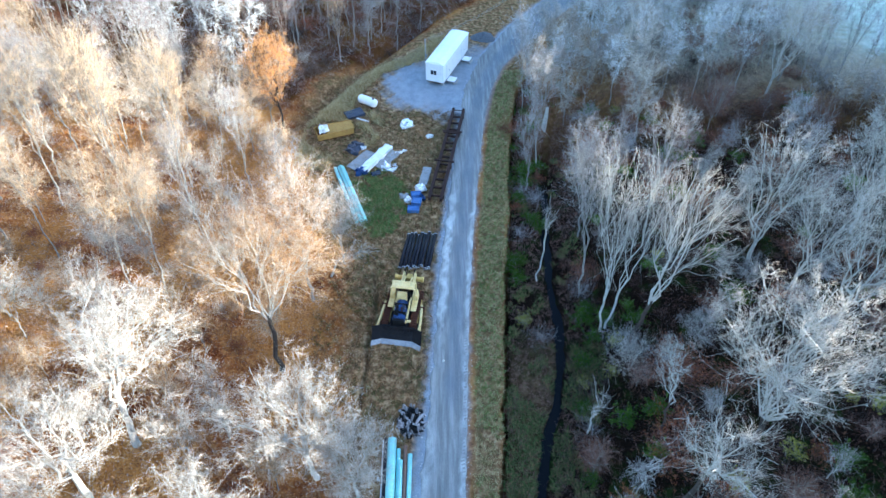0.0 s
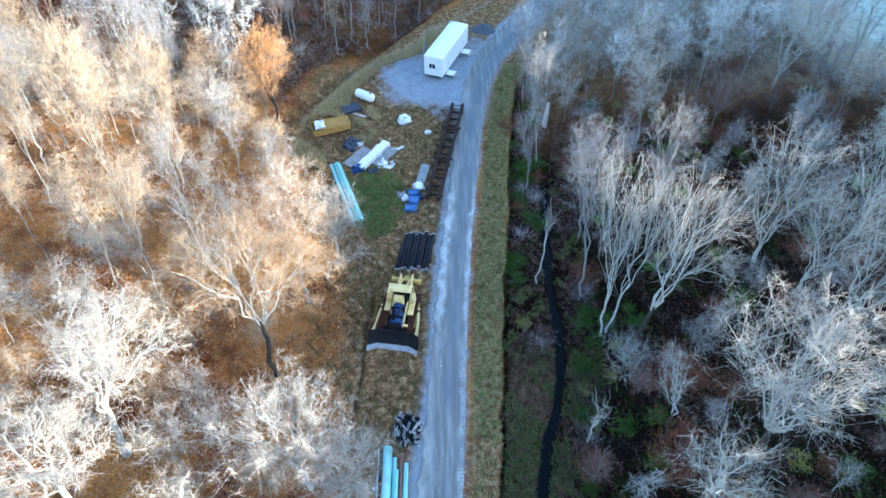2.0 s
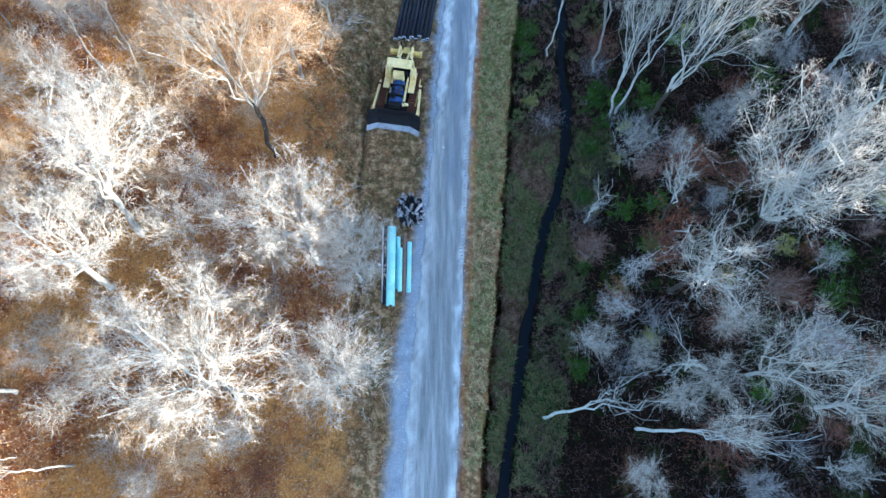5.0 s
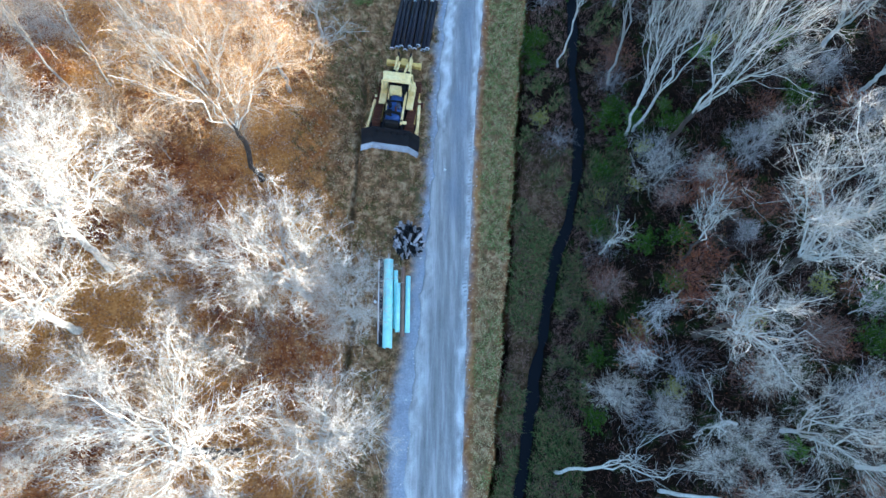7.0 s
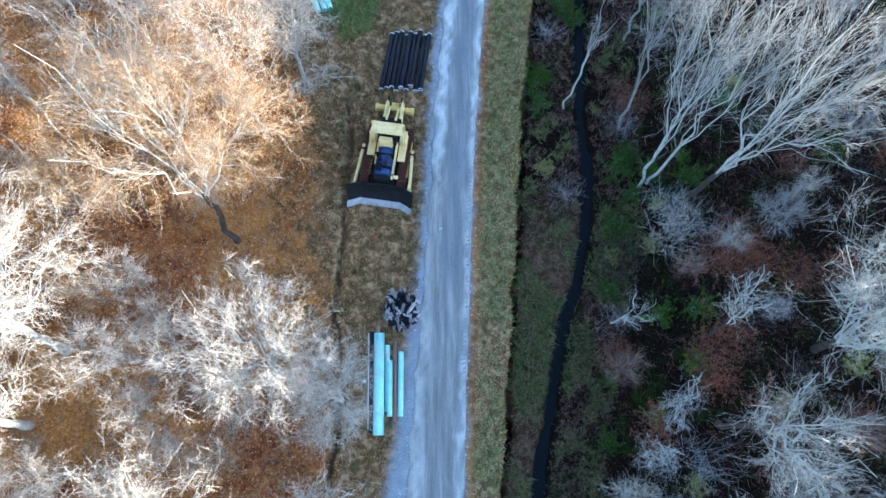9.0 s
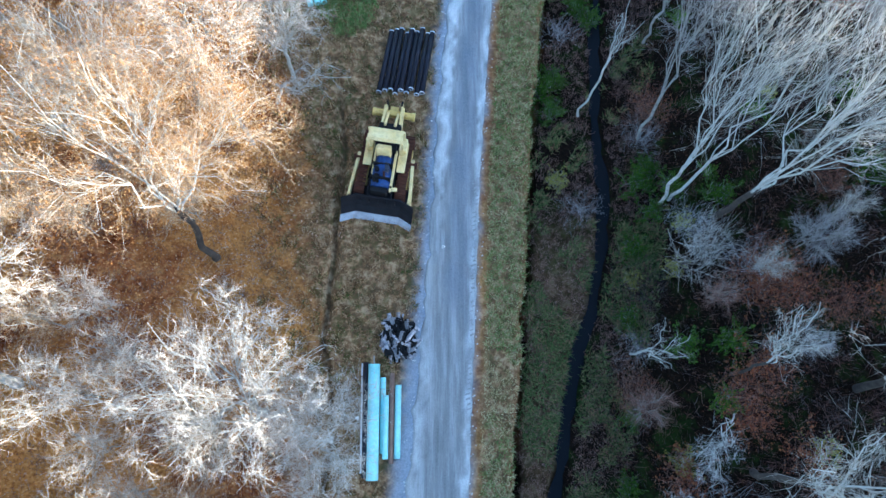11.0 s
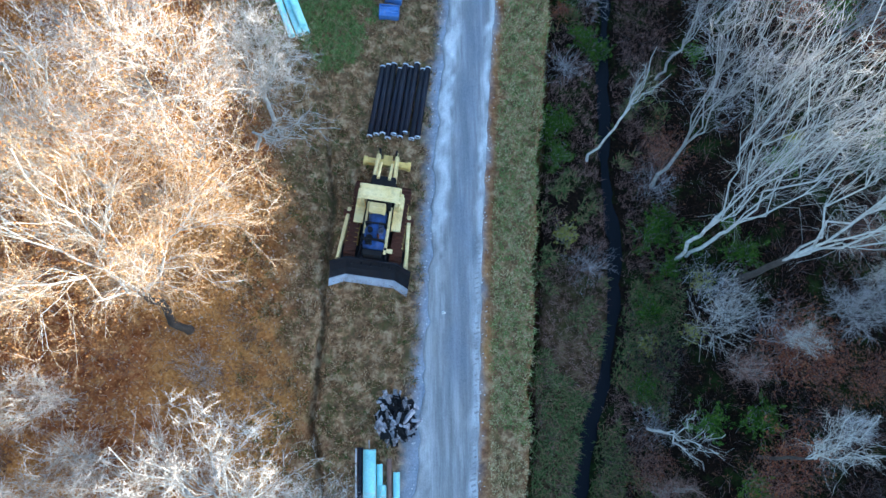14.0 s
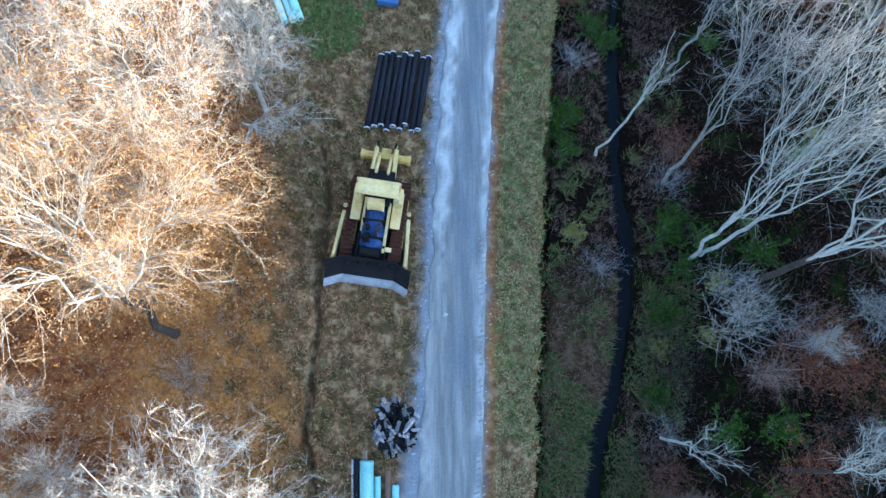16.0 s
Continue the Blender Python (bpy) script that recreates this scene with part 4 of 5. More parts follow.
fill(34, -36, 10, 74, 102, lambda x, y: x < wood_l(y) - 1, LD + LG + LP, 2.3, 0.55, 0.9)
for k in KINDS:
    for o in list(k.children_recursive) + [k]:
        bpy.data.objects.remove(o)


# ---- machinery and stores along the road ----
def thing(name, label, category, x, y, rot=0.0, z=None, group=""):
    e = new(name)
    e.matrix_world = pose(x, y, float(ground_z(x, y)) if z is None else z, 0, 0, rot)
    return tagged(e, label, category, group)


def rough_box(c, s, seed, bend=0.08):
    """A slab or bundle with uneven top and edges."""
    r = random.Random(seed)
    b = Build()
    nx2, ny2 = 5, 9
    for k in (0, 1):
        for j in range(ny2):
            for i in range(nx2):
                b.v.append((c[0] + (i / (nx2 - 1) - 0.5) * s[0] + r.uniform(-bend, bend), c[1] + (j / (ny2 - 1) - 0.5) * s[1] + r.uniform(-bend, bend), c[2] + (k * s[2] + (r.uniform(-bend, bend) if k else 0))))
    m = nx2 * ny2
    for j in range(ny2 - 1):
        for i in range(nx2 - 1):
            q = j * nx2 + i
            b.f += [(q, q + nx2, q + nx2 + 1, q + 1), (m + q, m + q + 1, m + q + nx2 + 1, m + q + nx2)]
    ring = [i for i in range(nx2)] + [j * nx2 + nx2 - 1 for j in range(1, ny2)] + [(ny2 - 1) * nx2 + i for i in range(nx2 - 2, -1, -1)] + [j * nx2 for j in range(ny2 - 2, 0, -1)]
    for i in range(len(ring)):
        p, q = ring[i], ring[(i + 1) % len(ring)]
        b.f.append((p, q, m + q, m + p))
    return b


def bulldozer(x, y, rot):
    e = thing("bulldozer", "old yellow crawler bulldozer with a rust-brown undercarriage and wide blade", "bulldozer", x, y, rot, 0.0)
    # mouldboard: a curved section, wings bent forward at both ends
    prof = [(0.52, 0.1), (0.84, 0.3), (1.12, 0.58), (1.34, 0.92), (1.45, 1.3)]
    xs = [(-2.1, -0.36), (-1.3, 0.0), (1.3, 0.0), (2.1, -0.36)]

    def sheet(p, thick):
        b = Build()
        k = len(p)
        for fx, fy in xs:
            b.v += [(fx, fy + py, pz) for py, pz in p] + [(fx, fy + py + thick, pz) for py, pz in p]
        for i in range(3):
            o, q = i * 2 * k, (i + 1) * 2 * k
            for j in range(k - 1):
                b.f += [(o + j, o + j + 1, q + j + 1, q + j), (o + k + j, q + k + j, q + k + j + 1, o + k + j + 1)]
            b.f += [(o, q, q + k, o + k), (o + k - 1, o + 2 * k - 1, q + 2 * k - 1, q + k - 1)]
        for o in (0, 6 * k):
            b.f += [(o + j, o + j + 1, o + k + j + 1, o + k + j) for j in range(k - 1)]
        return b

    blade = part("blade", sheet(prof, 0.09), M["steel"], e, "curved grey steel blade with angled wings")
    edge = [(0.42, 0.06), (0.54, 0.15), (0.66, 0.24), (0.74, 0.3)]
    part("cutting_edge", sheet(edge, 0.06), M["bright"], blade, "scoured bright cutting edge")
    for i in range(-2, 3):
        part("rib", Build().box((i * 0.5, 1.4, 0.7), (0.06, 0.3, 0.8)), M["steel"], blade)
    for s in (-1, 1):
        arm = part("push_arm", Build().bar((s * 1.82, 1.35, 0.6), (s * 1.6, 4.3, 0.8), 0.2, 0.3), M["cream"], e, "", 0.03)
        part("tilt_brace", Build().tube((s * 1.76, 1.4, 1.2), (s * 1.74, 2.4, 0.85), 0.07), M["cream"], arm)
        part("trunnion", Build().tube((s * 1.45, 4.0, 0.75), (s * 1.88, 4.0, 0.75), 0.2), M["rust"], arm)
        # crawler track: rounded loop with raised shoes
        def loop(t):
            a, r, y0, y1 = 3.3, 0.5, 2.05, 5.35
            per = 2 * a + 2 * math.pi * r
            d = t * per
            if d < a:
                return (y0 + d, 1.05, 0)
            if d < a + math.pi * r:
                g = (d - a) / r
                return (y1 + r * math.sin(g), 0.55 + r * math.cos(g), -g)
            if d < 2 * a + math.pi * r:
                return (y1 - (d - a - math.pi * r), 0.05, math.pi)
            g = (d - 2 * a - math.pi * r) / r
            return (y0 - r * math.sin(g), 0.55 - r * math.cos(g), math.pi - g)
        track = part("track", Build().prism([loop(i / 40)[:2] for i in range(40)], s * 1.0 - 0.12, s * 1.0 + 0.42 if s > 0 else s * 1.0 - 0.42), M["rust"], e, "rusty crawler track", 0.0)
        shoe = Build().box((0, 0, 0), (0.58, 0.2, 0.035)).box((0, 0.07, 0.04), (0.58, 0.03, 0.06)).mesh("shoe", M["rust"])
        for i in range(40):
            yy, zz, g = loop(i / 40)
            o = part("shoe", shoe, None, track)
            o.matrix_basis = Matrix.Translation((s * 1.2, yy, zz + 0.01)) @ Matrix.Rotation(g, 4, "X")
        part("track_frame", Build().box((s * 1.2, 3.7, 0.55), (0.62, 2.8, 0.35)), M["yellow"], track, "", 0.03)
        for yy in (2.05, 5.35):
            part("sprocket", Build().tube((s * 0.95, yy, 0.55), (s * 1.53, yy, 0.55), 0.4, n=18), M["rust"], track)
    # Push frame coloured black to stand for deep shade behind the blade.
    part("push_frame", Build().box((0, 1.85, 0.55), (3.3, 0.9, 0.3)).bar((-1.5, 2.2, 0.55), (-0.6, 3.6, 0.6), 0.3, 0.25).bar((1.5, 2.2, 0.55), (0.6, 3.6, 0.6), 0.3, 0.25), M["black"], e, "push frame behind the blade, blackened for deep shade", 0.03)
    part("main_frame", Build().box((0, 3.65, 0.75), (1.5, 4.4, 0.55)), M["black"], e, "black main frame", 0.03)
    # Radiator black holds the shadow ahead of the hood.
    part("radiator", Build().box((0, 1.8, 1.3), (0.95, 0.3, 0.95)), M["black"], e, "black radiator", 0.04)
    hood = Build()
    rng2 = np.random.default_rng(3)
    ys = np.linspace(2.0, 4.05, 11)
    for yy in ys:
        wv = 0.42 + 0.1 * math.sin(yy * 3.1) + rng2.uniform(-0.07, 0.1)
        hv = 1.95 + 0.1 * math.sin(yy * 2.3) + rng2.uniform(-0.06, 0.06)
        hood.v += [(-wv - 0.1, yy, 1.15), (-wv, yy, hv - 0.25), (-wv * 0.45, yy, hv - 0.02 + rng2.uniform(-0.05, 0.05)), (wv * 0.4, yy, hv), (wv, yy, hv - 0.22), (wv + 0.06, yy, 1.15)]
    hood.f += [(i * 6 + j, i * 6 + j + 1, i * 6 + j + 7, i * 6 + j + 6) for i in range(10) for j in range(5)] + [(0, 1, 2, 3, 4, 5), tuple(65 - j for j in range(6))]
    part("hood", hood, M["tarp"], e, "blue sheet drawn over the engine hood", 0.0, True)
    for yy in (2.45, 3.3):
        part("strap", Build().box((0, yy, 1.72), (1.12, 0.07, 0.72)), M["black"], e)
    part("cover_patch", rough_box((-0.25, 2.4, 1.85), (0.35, 0.45, 0.16), 41, 0.05), M["black"], e)
    part("cover_patch", rough_box((0.28, 3.1, 1.9), (0.25, 0.5, 0.14), 42, 0.05), M["slate"], e)
    part("exhaust", Build().tube((0.2, 2.6, 1.7), (0.2, 2.6, 2.45), 0.06, hollow=0.8), M["rust"], e)
    part("air_cleaner", Build().tube((-0.25, 2.9, 1.8), (-0.25, 2.9, 2.25), 0.13), M["black"], e)
    part("side_rail", Build().bar((0.62, 1.9, 1.3), (0.62, 4.4, 1.5), 0.14, 0.3).box((0.8, 2.1, 1.3), (0.42, 0.22, 0.12)), M["cream"], e, "", 0.02)
    part("side_rail", Build().bar((-0.6, 2.9, 1.2), (-0.6, 4.6, 1.4), 0.12, 0.25), M["cream"], e, "", 0.02)
    part("dashboard", Build().prism([(3.85, 1.4), (3.8, 2.2), (3.95, 2.6), (4.25, 2.55), (4.25, 1.4)], -0.45, 0.38), M["cream"], e, "", 0.05)
    for s in (-1, 1):
        f = part("fender", Build().box((s * 1.0, 4.15, 1.3), (0.5, 1.9 if s > 0 else 1.5, 0.12)).box((s * 0.98, 4.7, 1.65), (0.42, 0.8, 0.6)), M["cream"], e, "", 0.04)
        for yy in (4.3, 5.0):
            part("roof_post", Build().bar((s * 1.0, yy, 1.3), (s * 1.0, yy - 0.03, 2.92), 0.12, 0.12), M["cream"], f)
    part("canopy", Build().box((0, 4.62, 2.95), (1.95, 0.8, 0.13)).box((0, 4.62, 3.04), (1.7, 0.58, 0.06)), M["cream"], e, "faded cream steel canopy roof", 0.05)
    part("seat", Build().box((0, 4.5, 1.75), (0.55, 0.5, 0.15)).box((0, 4.8, 2.1), (0.55, 0.12, 0.6)), M["black"], e, "black seat", 0.04)
    # Tank blackened to pass for the dark gap between the ripper arms.
    part("fuel_tank", Build().box((0, 5.7, 1.45), (1.3, 0.6, 0.75)), M["black"], e, "", 0.08)
    part("lever_box", Build().box((0.5, 4.35, 1.9), (0.22, 0.35, 0.6)).tube((0.5, 4.3, 2.1), (0.55, 4.15, 2.5), 0.025), M["black"], e)
    rip = part("ripper", Build().box((0.05, 7.0, 1.05), (2.35, 0.34, 0.36)).box((0.0, 7.25, 0.95), (0.5, 0.4, 0.5)), M["yellow"], e, "yellow ripper beam", 0.05)
    for s in (-1, 1):
        part("ripper_arm", Build().bar((s * 0.55, 5.9, 1.1), (s * 0.5, 7.35, 1.3), 0.22, 0.36).bar((s * 0.52, 6.0, 1.7), (s * 0.48, 7.5, 1.5), 0.1, 0.16), M["cream"], rip, "", 0.03)
        part("ripper_shank", Build().prism([(7.3, 1.7), (7.55, 1.75), (7.6, 0.7), (7.35, 0.25), (7.2, 0.3), (7.35, 0.75)], s * 0.45 - 0.05, s * 0.45 + 0.05), M["steel"], rip)
        part("beam_end", Build().tube((s * 1.1, 7.0, 1.05), (s * 1.28, 7.0, 1.05), 0.26, n=16), M["yellow"], rip)
        part("lift_cylinder", Build().tube((s * 0.3, 5.8, 1.9), (s * 0.3, 6.9, 1.3), 0.08), M["cream"], rip)
        part("blade_cylinder", Build().tube((s * 0.62, 2.2, 1.5), (s * 0.75, 1.45, 0.8), 0.06), M["steel"], e)
    return e


bulldozer(-4.0, 26.75, -8.0)

# black drain pipes beside the road
pipe = Build().tube((0, -2.2, 0), (0, 2.2, 0), 0.165, n=14, hollow=0.86)
rimb = Build().tube((0, 2.2, 0), (0, 2.27, 0), 0.17, n=14, hollow=0.8)
pm, rmesh = pipe.mesh("tube", M["pipe_black"]), rimb.mesh("rim", M["pipe_cap"])
for p in (pm,):
    p.polygons.foreach_set("use_smooth", [len(q.vertices) == 4 for q in p.polygons])
bx = [0.0, 0.36, 0.7, 1.03, 1.36, 1.7, 2.03, 2.38, 2.7]
bo = [-0.1, 0.05, 0.15, -0.12, 0.1, 0.0, 0.28, -0.08, 0.05]
for i, (ox, oy) in enumerate(zip(bx, bo)):
    layer = 0.175 if i not in (4,) else 0.3
    cx, cy = -3.72 + ox * 0.99, 38.02 + oy - ox * 0.06
    e = thing("drain_pipe", "black plastic drain pipe with pale rims lying in a row", "pipe", cx, cy, -8.5 + (i % 3 - 1) * 0.5, float(ground_z(cx, cy)) + layer, "black pipes in a row")
    part("tube", pm, None, e)
    part("rim", rmesh, None, e)
    part("rim", rmesh, None, e).rotation_euler = (0, 0, math.pi)


def long_pipe(name, label, a, b, r, mat, group="", hollow=0.9, n=20):
    """A pipe lying from a to b on the ground (x, y, height of axis)."""
    a, b = Vector(a), Vector(b)
    ob = part(name, Build().tube(a - (a + b) / 2, b - (a + b) / 2, r, n=n, hollow=hollow), mat, None)
    ob.location = (a + b) / 2
    for q in ob.data.polygons:
        q.use_smooth = abs(q.normal.dot((b - a).normalized())) < 0.5
    return tagged(ob, label, "pipe", group)


zg = lambda x, y: float(ground_z(x, y))
z0 = zg(-3.3, 16)
long_pipe("steel_pipe", "large teal coated pipe lying beside the road", (-3.62, 12.9, z0 + 0.34), (-3.72, 18.85, z0 + 0.34), 0.32, M["teal"], "pipes beside the road", 0.94, 28)
long_pipe("steel_pipe", "thin teal coated pipe lying beside larger pipe", (-2.98, 13.95, z0 + 0.42), (-3.03, 17.2, z0 + 0.42), 0.16, M["teal"], "pipes beside the road")
long_pipe("steel_pipe", "thin teal coated pipe lying under another", (-3.14, 14.2, z0 + 0.16), (-3.22, 18.15, z0 + 0.16), 0.15, M["teal"], "pipes beside the road")
long_pipe("steel_pipe", "short teal coated pipe at the gravel edge", (-2.36, 13.95, z0 + 0.18), (-2.38, 17.75, z0 + 0.18), 0.17, M["teal"], "pipes beside the road")
long_pipe("rusty_pipe", "rust-brown pipe lying between teal pipes", (-2.68, 13.7, z0 + 0.14), (-2.74, 18.4, z0 + 0.14), 0.14, M["brown_pipe"], "pipes beside the road")
long_pipe("dark_pipe", "black pipe lying beside the large teal pipe", (-4.06, 13.0, z0 + 0.15), (-4.18, 18.95, z0 + 0.15), 0.15, M["pipe_black"], "pipes beside the road")
long_pipe("thin_pipe", "thin pale plastic pipe lying in the grass", (-4.26, 13.2, z0 + 0.06), (-4.4, 18.9, z0 + 0.06), 0.045, M["white"], "pipes beside the road", 0.8, 10)
long_pipe("thin_pipe", "thin pale rod stuck in the large pipe", (-3.72, 18.6, z0 + 0.3), (-3.76, 19.3, z0 + 0.3), 0.03, M["pole"], "pipes beside the road", 0.8, 8)
part("plastic_jug", Build().tube((0, 0, 0), (0, 0, 0.26), 0.1, 0.09, 12).tube((0, 0, 0.26), (0, 0, 0.34), 0.09, 0.03, 12), M["white_sheet"]).location = (-4.55, 16.0, zg(-4.55, 16.0))
tagged(bpy.data.objects["plastic_jug"], "white plastic jug in the grass beside pipes", "jug")


def wood_heap(x, y):
    e = thing("wood_heap", "round heap of weathered grey split logs on the verge", "wood heap", x, y)
    r = random.Random(8)
    log = [Build(), Build(), Build()]
    for i, b in enumerate(log):
        L, w, h = (0.78, 0.17, 0.13), (0.2, 0.15, 0.12)[i], (0.13, 0.16, 0.1)[i]
        q = L[i]
        b.add([(-q / 2, -w / 2, -h / 2), (-q / 2, w / 2, -h / 2), (-q / 2, w * 0.1, h / 2), (q / 2, -w * 0.4, -h / 2), (q / 2, w * 0.55, -h * 0.4), (q / 2, 0, h * 0.6), (0, -w * 0.55, -h * 0.6), (0, w * 0.5, -h * 0.6), (0, w * 0.12, h * 0.62)],
              [(0, 2, 1), (3, 4, 5), (0, 1, 7, 6), (6, 7, 4, 3), (1, 2, 8, 7), (7, 8, 5, 4), (2, 0, 6, 8), (8, 6, 3, 5)])
    log[1] = Build().tube((-0.36, 0, 0), (0.36, 0, 0), 0.085, 0.07, 8)
    log[2] = Build().tube((-0.28, 0, 0), (0.28, 0.03, 0), 0.06, 0.05, 7)
    ms = [log[0].mesh("log", M["log"]), log[1].mesh("log", M["log"]), log[2].mesh("log", M["black"])]
    # Near-black uneven bed under the logs.
    part("bark_bed", rough_box((0, 0, -0.05), (1.6, 1.8, 0.32), 3, 0.14), M["black"], e, "black bed below the logs")
    for i in range(120):
        a, d = r.uniform(0, 6.28), 1.12 * math.sqrt(r.uniform(0, 1))
        top = 0.6 * max(0, 1 - (d / 1.12) ** 1.6)
        pale = r.random() < (0.5 if d > 0.65 else 0.16)
        o = part("log", ms[r.choice((0, 0, 1)) if pale else 2], None, e)
        o.matrix_basis = pose(d * math.cos(a) * 0.9, d * math.sin(a) * 1.05, 0.1 + top * r.uniform(0.6, 1.0), r.uniform(-20, 20), 10 + r.uniform(-20, 22), -70 + r.gauss(0, 38))
        s = r.uniform(0.75, 1.3) if pale else r.uniform(0.7, 1.1)
        o.scale = (s * 0.9, s, s)


wood_heap(-2.42, 20.3)

# far teal pipes
for i, (ax, ay, bx2, by2, zz) in enumerate([(-12.0, 50.5, -8.7, 41.9, 0.2), (-11.6, 50.65, -8.25, 42.0, 0.2), (-11.2, 50.7, -7.85, 42.15, 0.2), (-11.35, 50.5, -8.05, 42.4, 0.5)]):
    g = zg((ax + bx2) / 2, (ay + by2) / 2)
    long_pipe("steel_pipe", "long teal coated pipe in a bundle at the wood's edge", (ax, ay, g + zz), (bx2, by2, g + zz), 0.19, M["teal"], "pipes at the wood's edge")


def steel_frame():
    """Long rusted chassis of two rails, cross members and two outriggers, on timber blocks."""
    a, b = Vector((-0.86, 44.9, 0)), Vector((1.95, 61.6, 0))
    e = thing("steel_chassis", "long rusted steel trailer chassis lying beside the road on blocks", "chassis", a.x, a.y, -math.degrees(math.atan2(b.x - a.x, b.y - a.y)), 0.0)
    L = (b - a).length
    for s in (-1, 1):
        part("rail", Build().box((s * 0.64, L / 2, 0.5), (0.1, L, 0.36)).box((s * 0.62, L / 2, 0.67), (0.32, L, 0.04)).box((s * 0.62, L / 2, 0.33), (0.32, L, 0.04)), M["dark_rust"], e)
    for i in range(13):
        part("cross_member", Build().box((0, 0.6 + i * (L - 0.9) / 12, 0.52), (1.2, 0.16, 0.2)), M["dark_rust"], e)
    for yy, ext in ((6.35, 1.1), (12.0, 1.15), (11.7, 1.0)):
        part("outrigger", Build().box((-0.05, yy, 0.7), (2 * ext, 0.2, 0.14)), M["dark_rust"], e)
    for s in (-1, 1):
        part("bracket", Build().box((s * 0.62, L - 0.15, 0.72), (0.18, 0.2, 0.2)), M["dark_rust"], e)
        for yy in (1.0, 6.0, 12.0, L - 1.0):
            part("block", Build().box((s * 0.62, yy, 0.15), (0.4, 0.3, 0.42)), M["bark_dark"], e)
    part("hitch_plate", Build().box((0.0, L - 0.5, 0.56), (0.9, 0.5, 0.05)), M["slab"], e)


steel_frame()


def loose(name, label, cat, x, y, rot, size, mat, seed=1, bend=0.05, lift=0.0, smooth=False):
    ob = part(name, rough_box((0, 0, 0), size, seed, bend), M[mat], None, "", 0.0, smooth)
    ob.matrix_world = pose(x, y, zg(x, y) + lift, 0, 0, rot)
    return tagged(ob, label, cat)


loose("concrete_slab", "grey slab leaning flat beside the chassis", "slab", -1.95, 49.3, -10, (0.95, 2.9, 0.16), "slab", 2, 0.02)
loose("concrete_slab", "grey slab lying among scrap", "slab", -9.2, 52.0, -33, (1.5, 3.6, 0.14), "slab", 3, 0.03)
loose("concrete_slab", "pale grey slab lying in the grass", "slab", -6.55, 52.3, -33, (1.7, 3.4, 0.12), "slab", 4, 0.04)
loose("lumber_bundle", "long bundle wrapped in white plastic sheet", "bundle", -7.55, 52.1, -31, (0.95, 5.2, 0.55), "white_sheet", 5, 0.09)
loose("plastic_sheet", "torn white plastic sheet on the grass", "sheet", -6.0, 50.9, -20, (1.5, 1.5, 0.12), "white_sheet", 6, 0.22)
loose("plastic_sheet", "strip of white plastic sheet on the grass", "sheet", -4.9, 53.6, -60, (0.3, 1.6, 0.1), "white_sheet", 16, 0.12)
loose("tarpaulin", "crumpled dark blue tarpaulin at the bundle's end", "tarpaulin", -9.0, 49.9, 10, (1.2, 0.9, 0.4), "tarp", 7, 0.2)
loose("tarpaulin", "crumpled black plastic over scrap", "tarpaulin", -10.2, 54.2, -30, (1.6, 1.7, 0.3), "slate", 8, 0.22)
loose("scrap_sheet", "white scrap sheet in the grass", "sheet", -9.4, 54.6, 40, (0.4, 0.9, 0.3), "white_sheet", 9, 0.15)
loose("tarpaulin", "crumpled black plastic near slabs", "tarpaulin", -7.4, 49.7, 30, (1.0, 0.5, 0.25), "slate", 10, 0.12)
loose("plastic_sheet", "crumpled white plastic heap on the grass", "sheet", -4.4, 59.0, 20, (1.2, 1.5, 0.3), "white_sheet", 11, 0.25)
loose("plastic_sheet", "small white scrap beside the chassis", "sheet", -1.6, 56.6, 20, (0.7, 0.5, 0.2), "white_sheet", 12, 0.15)
loose("solar_panel_stack", "stack of dark framed panels on the ground", "panels", -11.0, 61.3, 30, (2.3, 1.5, 0.35), "slate", 13, 0.04)
loose("plank", "pale plank beside dark panels", "plank", -9.9, 60.2, 65, (0.22, 1.7, 0.1), "white_sheet", 14, 0.02)


def crate(x, y, rot, w, d, label):
    e = thing("crate", label, "crate", x, y, rot, None, "blue crates")
    part("base", Build().box((0, 0, 0.06), (w, d, 0.08)), M["crate"], e)
    for s in (-1, 1):
        part("side", Build().box((s * (w / 2 - 0.02), 0, 0.25), (0.04, d - 0.1, 0.36)), M["crate"], e)
        part("end", Build().box((0, s * (d / 2 - 0.02), 0.25), (w, 0.04, 0.36)), M["crate"], e)
    part("load", rough_box((0, 0, 0.1), (w - 0.12, d - 0.12, 0.26), int(x * 7 + 90), 0.04), M["crate" if int(x * 100) % 2 else "tarp"], e, "crumpled blue load")


crate(-3.05, 43.75, -3, 1.2, 0.8, "blue plastic crate standing in the grass")
crate(-2.75, 44.95, -9, 1.0, 0.95, "blue plastic crate filled with grey scrap")
crate(-2.85, 46.1, 9, 1.1, 0.7, "blue plastic crate below a white sack")
loose("sack", "white sack leaning on a crate", "sack", -2.4, 47.1, 20, (0.9, 0.9, 0.45), "white_sheet", 21, 0.16)
loose("scrap_sheet", "torn white packaging beside blue crates", "packaging", -3.7, 45.3, 50, (0.6, 0.5, 0.3), "white_sheet", 23, 0.18)
loose("scrap_sheet", "dark crumpled plastic on a crate's edge", "packaging", -2.2, 45.6, 10, (0.4, 0.7, 0.35), "tarp", 24, 0.16)
loose("scrap_sheet", "grey broken boards in the grass", "boards", -4.1, 45.9, 15, (0.9, 0.6, 0.2), "slab", 22, 0.12)


